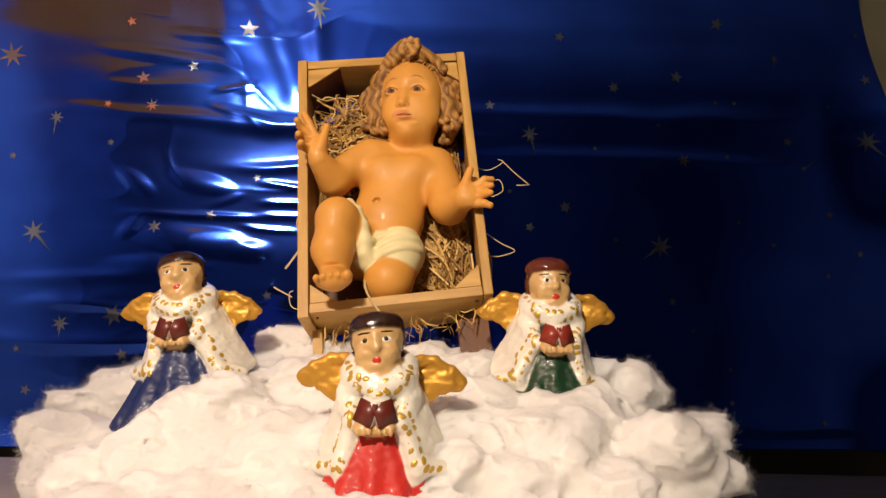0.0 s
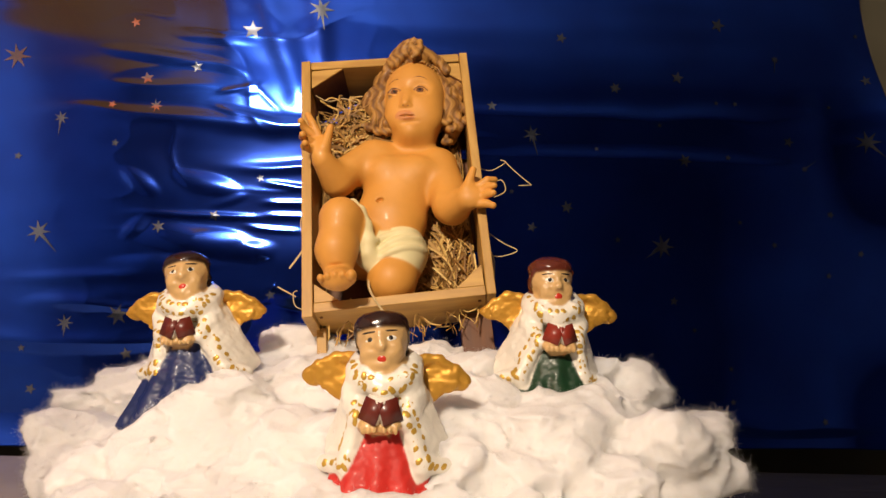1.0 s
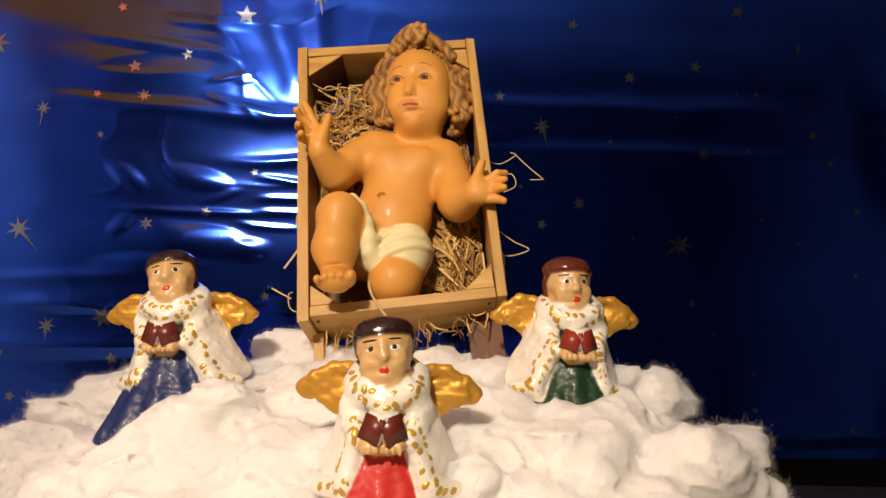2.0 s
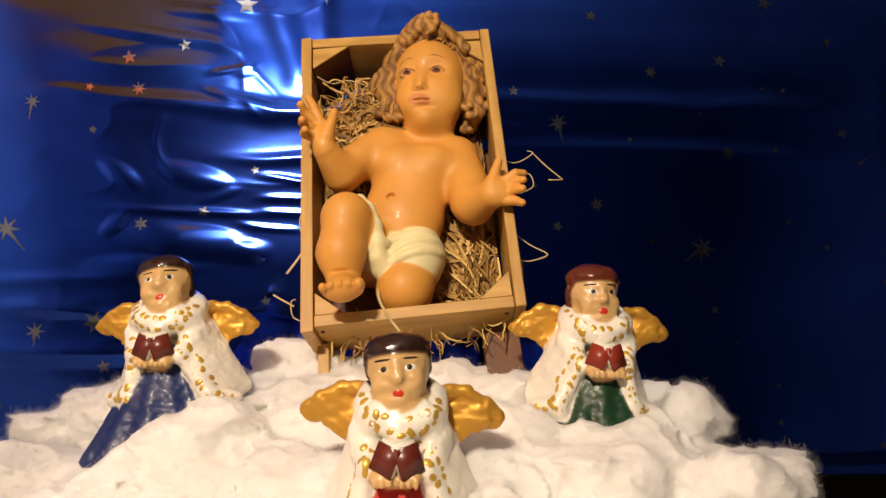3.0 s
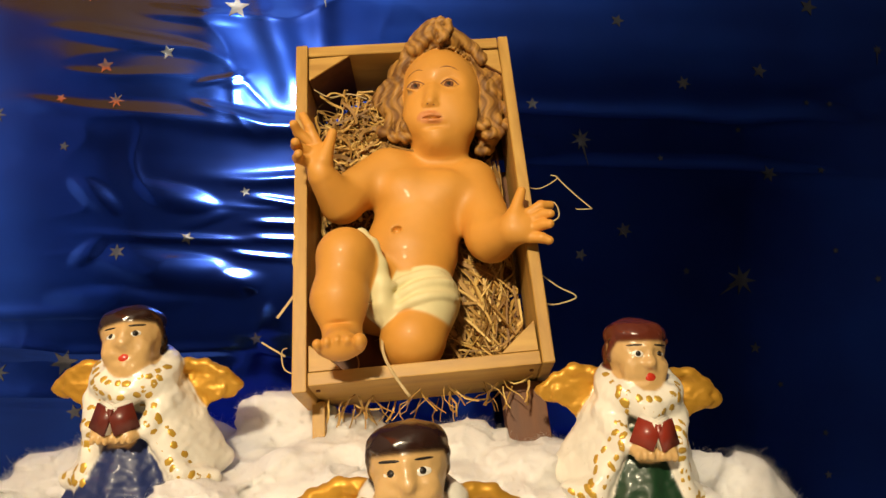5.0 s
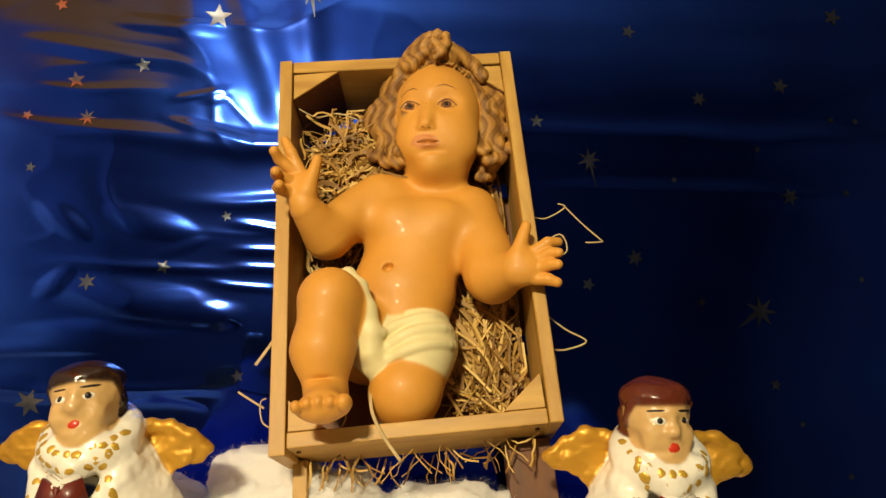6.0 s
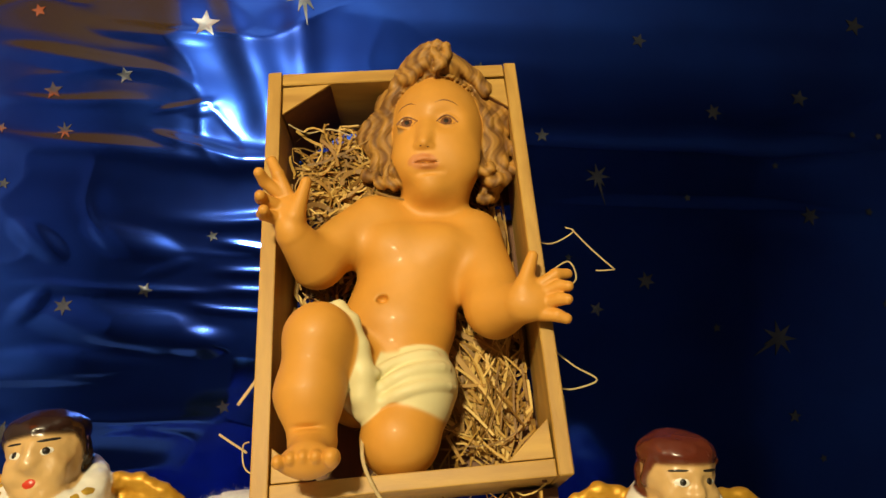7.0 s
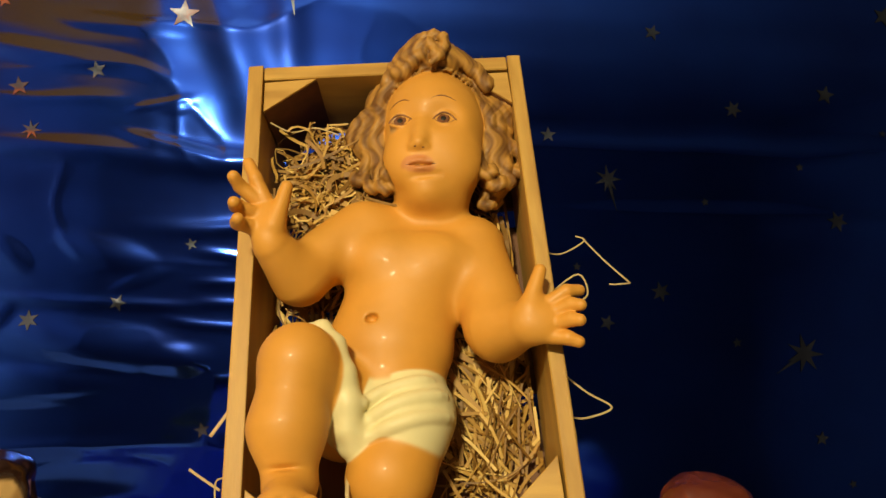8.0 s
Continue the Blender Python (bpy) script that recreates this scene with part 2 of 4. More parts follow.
    def skin(self):
        """Vertices and quads of the surface."""
        f = self.field
        inside = f < 0
        nx, ny, nz = f.shape
        total, weight = np.zeros((nx - 1, ny - 1, nz - 1, 3), np.float32), np.zeros((nx - 1, ny - 1, nz - 1), np.float32)
        corner = lambda a, o: a[o[0]:nx - 1 + o[0], o[1]:ny - 1 + o[1], o[2]:nz - 1 + o[2]]
        for axis in range(3):
            others = [k for k in range(3) if k != axis]
            for p in (0, 1):
                for q in (0, 1):
                    o = [0, 0, 0]
                    o[others[0]], o[others[1]] = p, q
                    e = list(o)
                    e[axis] = 1
                    fa, fb = corner(f, o), corner(f, e)
                    cross = corner(inside, o) != corner(inside, e)
                    s = np.where(cross, fa / np.where(cross, fa - fb, 1), 0)
                    for k in range(3):
                        total[..., k] += np.where(cross, s if k == axis else o[k], 0)
                    weight += cross
        cells = np.argwhere(weight > 0)
        number = np.full(weight.shape, -1, np.int64)
        number[tuple(cells.T)] = np.arange(len(cells))
        local = total[tuple(cells.T)] / weight[tuple(cells.T)][:, None]
        verts = self.low + self.cell * (cells + local)
        quads = []
        for axis in range(3):
            a, b = (axis + 1) % 3, (axis + 2) % 3
            shape = [slice(None)] * 3
            lo, hi = list(shape), list(shape)
            lo[axis], hi[axis] = slice(0, -1), slice(1, None)
            change = inside[tuple(lo)] != inside[tuple(hi)]
            at = np.argwhere(change)
            at = at[(at[:, a] > 0) & (at[:, b] > 0) & (at[:, a] < f.shape[a] - 1) & (at[:, b] < f.shape[b] - 1)]
            da, db = np.zeros(3, int), np.zeros(3, int)
            da[a], db[b] = 1, 1
            four = [number[tuple((at - i * da - j * db).T)] for i, j in ((1, 1), (0, 1), (0, 0), (1, 0))]
            quad = np.stack(four, 1)
            flip = ~inside[tuple(at.T)]
            quad[flip] = quad[flip][:, ::-1]
            quads.append(quad)
        quads = np.concatenate(quads)
        return verts, quads

    def sample(self, field, points):
        g = np.clip((np.asarray(points) - self.low) / self.cell, 0, np.array(self.size) - 1.001)
        i = g.astype(int)
        w = g - i
        total = 0.0
        for a in (0, 1):
            for b in (0, 1):
                for c in (0, 1):
                    share = (w[:, 0] if a else 1 - w[:, 0]) * (w[:, 1] if b else 1 - w[:, 1]) * (w[:, 2] if c else 1 - w[:, 2])
                    total = total + share * field[i[:, 0] + a, i[:, 1] + b, i[:, 2] + c]
        return total

    def shares(self, points, soft=0.0004):
        """How much of each paint lies at each point."""
        marks = sorted(self.near)
        d = np.stack([self.sample(self.near[k], points) for k in marks], 1)
        w = np.exp(-(d - d.min(1, keepdims=True)) / soft)
        full = np.zeros((len(points), max(marks) + 1))
        full[:, marks] = w / w.sum(1, keepdims=True)
        return full

    def value(self, p):
        g = np.clip((np.asarray(p) - self.low) / self.cell, 0, np.array(self.size) - 1.001)
        i = g.astype(int)
        w = g - i
        total = 0.0
        for a in (0, 1):
            for b in (0, 1):
                for c in (0, 1):
                    total += (w[0] if a else 1 - w[0]) * (w[1] if b else 1 - w[1]) * (w[2] if c else 1 - w[2]) * self.field[i[0] + a, i[1] + b, i[2] + c]
        return total

    def touch(self, start, way, reach=0.2):
        """The first surface point along a ray, and the normal there."""
        start, way = Vector(start), Vector(way).normalized()
        step, gone = self.cell * 0.5, 0.0
        while gone < reach and self.value(start + way * gone) > 0:
            gone += step
        p, e = start + way * gone, self.cell
        n = Vector([self.value(p + Vector(d) * e) - self.value(p - Vector(d) * e) for d in ((1, 0, 0), (0, 1, 0), (0, 0, 1))])
        return p, (n.normalized() if n.length > 0 else -way)


class Leaning:
    """Shapes the same clay with everything above a level tipped forward."""

    def __init__(self, clay, level, lean):
        self.clay, self.level, self.lean = clay, level, lean

    def tip(self, p):
        d = self.lean * max(0.0, p[1] - self.level)
        return p[0], p[1] - 0.76 * d, p[2] + d

    def ball(self, at, *rest):
        self.clay.ball(self.tip(at), *rest)

    def carve(self, at, *rest):
        self.clay.carve(self.tip(at), *rest)

    def strand(self, points, *rest):
        self.clay.strand([self.tip(p) for p in points], *rest)

    def touch(self, start, way):
        u, v, _ = self.tip(start)
        return self.clay.touch((u, v, start[2]), way)


class Coat:
    """Low domes of paint and small slabs that are joined to a figure's skin."""

    def __init__(self):
        self.verts, self.faces, self.marks = [], [], []

    def dab(self, at, normal, width, height, lift, mat, up=(0, 0, 1), roll=0.0, ragged=0.0):
        normal = Vector(normal).normalized()
        side = Vector(up).cross(normal)
        side = side.normalized() if side.length > 1e-4 else Vector((1, 0, 0))
        rise = normal.cross(side)
        side, rise = side * math.cos(roll) + rise * math.sin(roll), rise * math.cos(roll) - side * math.sin(roll)
        first, around = len(self.verts), 14
        self.verts.append(tuple(Vector(at) + normal * lift))
        for r, h in ((0.75, 0.8), (1.0, -0.5)):
            for i in range(around):
                a = 2 * math.pi * i / around
                q = r * (1 + ragged * math.sin(2 * a + 40 * at[0] + 70 * at[2]) + 0.5 * ragged * math.sin(5 * a + 90 * at[2]))
                self.verts.append(tuple(Vector(at) + side * (math.cos(a) * width * q) + rise * (math.sin(a) * height * q) + normal * (lift * h)))
        for i in range(around):
            j = (i + 1) % around
            self.faces.append((first, first + 1 + i, first + 1 + j))
            self.faces.append((first + 1 + i, first + 1 + around + i, first + 1 + around + j, first + 1 + j))
        self.marks += [mat] * (1 + 2 * around)

    def slab(self, m, size, mat):
        first = len(self.verts)
        for x, y, z in ((-1, -1, -1), (1, -1, -1), (1, 1, -1), (-1, 1, -1), (-1, -1, 1), (1, -1, 1), (1, 1, 1), (-1, 1, 1)):
            self.verts.append(tuple(m @ Vector((x * size[0] / 2, y * size[1] / 2, z * size[2] / 2))))
        for f in ((0, 3, 2, 1), (4, 5, 6, 7), (0, 1, 5, 4), (1, 2, 6, 5), (2, 3, 7, 6), (3, 0, 4, 7)):
            self.faces.append(tuple(first + k for k in f))
        self.marks += [mat] * 8


def figure(name, clay, coat, palette, mat, relief=None):
    """One mesh from the modelled clay and its painted details."""
    points, quads = clay.skin()
    share = clay.shares(points)
    if relief:
        points, share = relief(points, quads, share)
    share = np.concatenate((np.pad(share, ((0, 0), (0, len(palette) - share.shape[1]))), np.eye(len(palette))[coat.marks]))
    base = len(points)
    verts = [tuple(p) for p in points] + coat.verts
    faces = [tuple(int(i) for i in q) for q in quads] + [tuple(base + i for i in f) for f in coat.faces]
    data = mesh_from(name, verts, faces, [mat])
    colour = share @ np.array([p[0] for p in palette])
    finish = share @ np.array([(p[1], p[2], 0) for p in palette])
    for key, values in (("paint", colour), ("finish", finish)):
        layer = data.attributes.new(key, "FLOAT_COLOR", "POINT")
        layer.data.foreach_set("color", np.concatenate((values, np.ones((len(values), 1))), 1).astype(np.float32).ravel())
    return new(name, data)


def ribbon(verts, faces, points, width, face_up):
    """A thin bent strip through the points, added to the lists."""
    first = len(verts)
    for i, p in enumerate(points):
        way = points[min(i + 1, len(points) - 1)] - points[max(i - 1, 0)]
        side = way.cross(face_up)
        side = side.normalized() * width * 0.5 if side.length > 1e-9 else Vector((width * 0.5, 0, 0))
        verts.append(tuple(p - side))
        verts.append(tuple(p + side))
    for i in range(len(points) - 1):
        a = first + 2 * i
        faces.append((a, a + 1, a + 3, a + 2))


# ---- the room ----


def structure(name, bm, mat, label):
    return tagged(part(name, bm, mat), label, kind="structure")


structure("floor", box(-2.0, 2.6, -2.6, 1.5, -0.80, -0.75), FLOOR, "dark floor of the room below the table")
structure("ceiling", box(-2.0, 2.6, -2.6, 1.6, 1.75, 1.85), PALE_WALL, "plain pale ceiling")
structure("wall_west", box(-1.55, -1.45, -2.6, 1.6, -0.75, 1.75), PALE_WALL, "plain white wall beside the table")
structure("wall_east", box(2.6, 2.7, -2.6, 1.6, -0.75, 1.75), PLASTER, "plain pale wall in shade")
structure("wall_south", box(-1.45, 2.6, -1.9, -1.8, -0.75, 1.75), PLASTER, "plain pale wall behind the viewer")
back_wall = structure("wall_north", box(-2.3, 2.9, 0.0, 0.1, -0.75, 1.75), WALL, "plain olive beige wall behind the foil")
back_wall.matrix_world = pose(0.0, 1.30, 0, 0, 0, 5.71)

TABLE_Z = 0.045
table = tagged(new("table"), "grey brown table under the cotton and the crate", "table")
part("tabletop", box(-1.2, 0.36, 0.10, 1.02, TABLE_Z - 0.03, TABLE_Z, 0.004), TABLE, table)
for x in (-1.13, 0.29):
    for y in (0.17, 0.95):
        part("leg", box(x - 0.025, x + 0.025, y - 0.025, y + 0.025, -0.75, TABLE_Z - 0.03, 0.004), TABLE, table)

# added box that darkens the gap below the foil by its colour
sideboard = tagged(new("sideboard"), "low near-black sideboard added to fill the dark gap below the foil", "sideboard")
part("body", box(0.42, 1.36, 0.66, 1.18, -0.75, -0.012, 0.004), SHADE_BLACK, sideboard)
part("top", box(0.40, 1.38, 0.64, 1.185, -0.010, 0.012, 0.004), SHADE_BLACK, sideboard)



def turned_drum(radius_low, radius_high, depth, m, segments=48):
    bm = bmesh.new()
    bmesh.ops.create_cone(bm, cap_ends=True, segments=segments, radius1=radius_low, radius2=radius_high, depth=depth)
    bmesh.ops.transform(bm, matrix=m, verts=bm.verts)
    return bm


# unseen glowing drum, added to put an orange tint on the foil's corner
glow_drum = tagged(new("orange_glow_drum"), "unseen glowing orange drum, added to tint the upper left of the foil", "lamp")
part("shade", turned_drum(0.38, 0.34, 0.21, pose(-1.08, -0.25, 1.605)), ORANGE_GLOW, glow_drum)
part("rod", turned_drum(0.012, 0.012, 0.04, pose(-1.08, -0.25, 1.73), 12), BRASS, glow_drum)

# ---- the blue foil sheet with printed stars ----
FOIL_Y, FOIL_SLOPE = 1.155, 0.1
FOIL_LEFT, FOIL_RIGHT, FOIL_LOW, FOIL_HIGH = -1.35, 0.935, 0.05, 1.22
# long creases: middle x, z, rise per metre, half length, height, half width
CREASES = [
    (-0.18, 0.646, -0.04, 0.27, 0.0042, 0.017), (-0.365, 0.668, -0.26, 0.055, 0.0020, 0.008), (-0.15, 0.566, 0.00, 0.21, 0.0026, 0.010),
    (-0.56, 0.662, -0.01, 0.16, 0.0018, 0.013), (0.35, 0.690, 0.02, 0.40, 0.0030, 0.022), (0.40, 0.604, 0.00, 0.40, 0.0026, 0.018),
    (-0.27, 0.528, -0.02, 0.05, 0.0014, 0.006), (-0.27, 0.501, 0.02, 0.05, 0.0014, 0.006), (-0.27, 0.477, 0.00, 0.045, 0.0013, 0.006),
    (-0.44, 0.470, 0.02, 0.11, 0.0018, 0.006), (-0.30, 0.448, -0.15, 0.05, 0.0012, 0.005), (-0.62, 0.235, 0.02, 0.22, 0.0024, 0.014),
    (0.55, 0.095, 0.00, 0.45, 0.0080, 0.030), (-0.60, 0.350, 0.04, 0.16, 0.0022, 0.011), (-0.52, 0.300, 0.00, 0.18, 0.0020, 0.009),
    (-0.52, 0.720, -0.03, 0.10, 0.0010, 0.008), (-0.38, 0.716, 0.30, 0.035, 0.0012, 0.005),
]
# upright folds near the top: x, z, lean, half length, height, half width
FOLDS = [(-0.40, 0.86, -0.25, 0.15, 0.0022, 0.036), (-0.31, 0.82, -0.45, 0.16, 0.0026, 0.030), (-0.235, 0.86, -0.20, 0.14, 0.0022, 0.022)]
# blown-out pillows: x, z, turn in degrees, half width, half height, depth
PILLOWS = [
    (-0.44, 0.418, -5, 0.130, 0.036, 0.0042), (-0.335, 0.402, 8, 0.045, 0.024, 0.0018), (-0.43, 0.534, -12, 0.075, 0.024, 0.0026),
    (-0.385, 0.500, 20, 0.045, 0.012, 0.0010), (-0.50, 0.372, 2, 0.120, 0.022, 0.0028), (-0.50, 0.770, -8, 0.150, 0.020, 0.0016),
    (-0.44, 0.822, -6, 0.100, 0.018, 0.0012), (-0.555, 0.525, -30, 0.050, 0.022, 0.0022), (-0.36, 0.712, 14, 0.030, 0.010, 0.0007),
    (-0.56, 0.440, 40, 0.035, 0.018, 0.0014), (-0.66, 0.300, 4, 0.100, 0.024, 0.0018),
]


def foil_bulge(x, z):
    """How far the sheet stands out from its flat place."""
    x, z = np.asarray(x, float), np.asarray(z, float)
    left = 1 / (1 + np.exp((x + 0.15) / 0.05))
    calm = 1 / (1 + np.exp(-(x + 0.60) / 0.04))
    taut = 1 - 0.65 * left / (1 + np.exp(-(z - 0.70) / 0.03))
    d = 0.0030 * taut * value_noise(x * 1.2, z * 8.0, 0.0, 3) + 0.0008 * value_noise(x * 2.0, z * 22.0, 0.0, 4)
    bend = value_noise(x * 7.0 + 3, z * 7.0, 0.0, 9)
    stray = value_noise(x * 16.0, z * 16.0, 0.0, 13)
    d = d + left * calm * (0.0009 * value_noise(x * 4.0 + 0.5 * bend, z * 14.0 + 0.9 * bend, 0.0, 6)
                           + 0.0007 * (1 - np.abs(value_noise(x * 7.0 + 0.8 * bend, z * 17.0 + 1.2 * bend, 0.0, 12))) ** 6)
    for mx, mz, rise, half, height, wide in CREASES:
        along = np.exp(-(((x - mx) / half) ** 4))
        across = (z - mz - rise * (x - mx) - 0.006 * value_noise(x * 9.0, mz * 50, 0.0, 7)) / wide
        d = d + height * along * np.exp(-across ** 2)
    for mx, mz, lean, half, height, wide in FOLDS:
        along = np.exp(-(((z - mz) / half) ** 4))
        across = (x - mx - lean * (z - mz) - 0.010 * value_noise(z * 9.0, mx * 50, 0.0, 10)) / wide
        d = d + height * along * np.exp(-across ** 2)
    for mx, mz, turn, wide, tall, height in PILLOWS:
        c, s = math.cos(radians(turn)), math.sin(radians(turn))
        a, b = x - mx + 0.010 * bend, z - mz + 0.006 * bend + 0.003 * stray
        q = ((a * c + b * s) / wide) ** 2 + ((b * c - a * s) / tall) ** 2
        d = d + height * np.clip(1 - q, 0, 1) ** 1.6
    edge = np.clip((x - 0.78) / 0.155, 0, 1)
    d = d + edge ** 2 * (0.020 * np.sin(z * 10.5 + 1.0) + 0.016)
    d = d + 0.05 * np.clip((0.11 - z) / 0.06, 0, 1) ** 2 * 0.25
    return d


def foil_point(x, z, lift=0.0):
    return x, FOIL_Y + FOIL_SLOPE * x - foil_bulge(x, z) - lift, z


def foil_sheet():
    cols, rows = 620, 370
    xs, zs = np.linspace(FOIL_LEFT, FOIL_RIGHT, cols), np.linspace(FOIL_LOW, FOIL_HIGH, rows)
    x, z = np.meshgrid(xs, zs)
    x = x - 0.020 * np.clip((x - 0.8) / 0.135, 0, 1) * (1 + np.sin(z * 7.0 + 0.6))
    corner = np.clip((x - 0.88) / 0.05, 0, 1) ** 2 * np.clip((0.12 - z) / 0.07, 0, 1)
    px, py, pz = foil_point(x, z)
    verts = np.stack((px, py, pz + 0.045 * corner), -1).reshape(-1, 3)
    i = np.arange(cols * rows).reshape(rows, cols)
    faces = np.stack((i[:-1, :-1], i[:-1, 1:], i[1:, 1:], i[1:, :-1]), -1).reshape(-1, 4)
    sheet = new("foil_sheet", mesh_from("foil_sheet", verts, faces, [FOIL]))
    solid = sheet.modifiers.new("thickness", "SOLIDIFY")
    solid.thickness, solid.offset = 0.0003, -1
    return tagged(sheet, "creased shiny dark blue foil sheet printed with silver stars", "foil")


def star(sheet, x, z, size, points, inner, tail=0.0, tail_turn=0.0, turn=0.0):
    """A flat printed star that follows the creases of the sheet."""
    outline = []
    for i in range(points * 2):
        a = turn + math.pi / 2 + math.pi * i / points
        r = size * (1.0 if i % 2 == 0 else inner)
        outline.append((r * math.cos(a), r * math.sin(a)))
    flat, faces = [(0.0, 0.0)], []
    steps = 4
    for s in range(1, steps + 1):
        flat += [(a * s / steps, b * s / steps) for a, b in outline]
    n = len(outline)
    for i in range(n):
        j = (i + 1) % n
        faces.append((0, 1 + i, 1 + j))
        for s in range(steps - 1):
            p, q = 1 + s * n, 1 + (s + 1) * n
            faces.append((p + i, q + i, q + j, p + j))
    if tail:
        c, w = Vector((math.cos(tail_turn), math.sin(tail_turn))), Vector((-math.sin(tail_turn), math.cos(tail_turn))) * size * 0.16
        first = len(flat)
        for s in range(7):
            at, wide = c * tail * s / 6, w * (1 - s / 6.5)
            flat += [(at.x + wide.x, at.y + wide.y), (at.x - wide.x, at.y - wide.y)]
        for s in range(6):
            a = first + 2 * s
            faces.append((a, a + 2, a + 3, a + 1))
    verts = [foil_point(x + a, z + b, 0.0007 if i < 1 + steps * n else 0.0006) for i, (a, b) in enumerate(flat)]
    ob = new("star", mesh_from("star", verts, faces, [STAR]))
    ob.parent = sheet
    return ob


sheet = foil_sheet()
PLAIN_STARS = [
    (-0.36, 0.838, 20), (-0.46, 0.758, 12), (-0.61, 0.676, 8), (-0.55, 0.731, 13), (-0.51, 0.445, 13), (-0.41, 0.469, 11), (-0.33, 0.544, 8),
    (-0.60, 0.602, 8), (-0.77, 0.570, 8), (-0.58, 0.842, 10), (-0.57, 0.281, 20), (-0.73, 0.219, 7), (-0.55, 0.211, 12), (-0.71, 0.147, 10),
    (-0.30, 0.322, 10), (0.11, 0.706, 11), (0.25, 0.856, 12), (0.36, 0.755, 13), (0.49, 0.783, 14), (0.57, 0.733, 6), (0.61, 0.733, 6),
    (0.58, 0.902, 16), (0.45, 0.680, 6), (0.32, 0.627, 6), (0.72, 0.657, 12), (0.89, 0.793, 12), (0.88, 0.894, 6)]
MORE_STARS = [
    (0.81, 0.734, 5), (0.50, 0.609, 15), (0.59, 0.619, 7), (0.15, 0.535, 6), (0.26, 0.507, 14), (0.19, 0.465, 11), (0.36, 0.445, 7), (0.61, 0.487, 6),
    (0.80, 0.508, 9), (0.68, 0.443, 7), (0.47, 0.327, 10), (0.79, 0.384, 7), (0.51, 0.271, 6), (0.58, 0.198, 6), (0.58, 0.135, 7), (0.76, 0.100, 8),
    (0.86, 0.430, 8), (-0.93, 0.70, 12), (-1.02, 0.48, 10), (-0.88, 0.33, 13), (-0.95, 0.86, 9), (0.02, 0.80, 9)]
for number, (x, z, mm) in enumerate(PLAIN_STARS + MORE_STARS):
    star(sheet, x, z, mm / 1000, 6 if mm > 12 and number % 3 else 5, 0.42, turn=0.35 * math.sin(number * 2.3))
# large bursts with a tail: x, z, millimetres, tail millimetres, tail direction in degrees
for x, z, mm, tail, way in [(-0.79, 0.763, 26, 0, 0), (-0.23, 0.889, 26, 44, -80), (-0.72, 0.430, 22, 50, -48), (-0.70, 0.646, 14, 34, -95),
                            (-0.53, 0.677, 13, 0, 0), (-0.66, 0.265, 16, 26, -90), (0.70, 0.833, 10, 30, -95), (0.19, 0.652, 19, 44, -75),
                            (0.88, 0.659, 26, 46, -48), (0.45, 0.434, 26, 46, 215), (0.75, 0.601, 8, 36, 35)]:
    star(sheet, x, z, mm / 1000, 7, 0.34, tail / 1000, radians(way), 0.2)

# ---- the wooden crate, leaning back ----
CRATE = Matrix(((0.9921, -0.1247, -0.0148, -0.171), (0.0288, 0.3404, -0.9398, 0.836), (0.1222, 0.9320, 0.3413, 0.281), (0, 0, 0, 1)))
WIDE, LOW_WIDE, HIGH, HIGH_RIGHT, DEEP = 0.287, 0.2755, 0.473, 0.458, 0.10


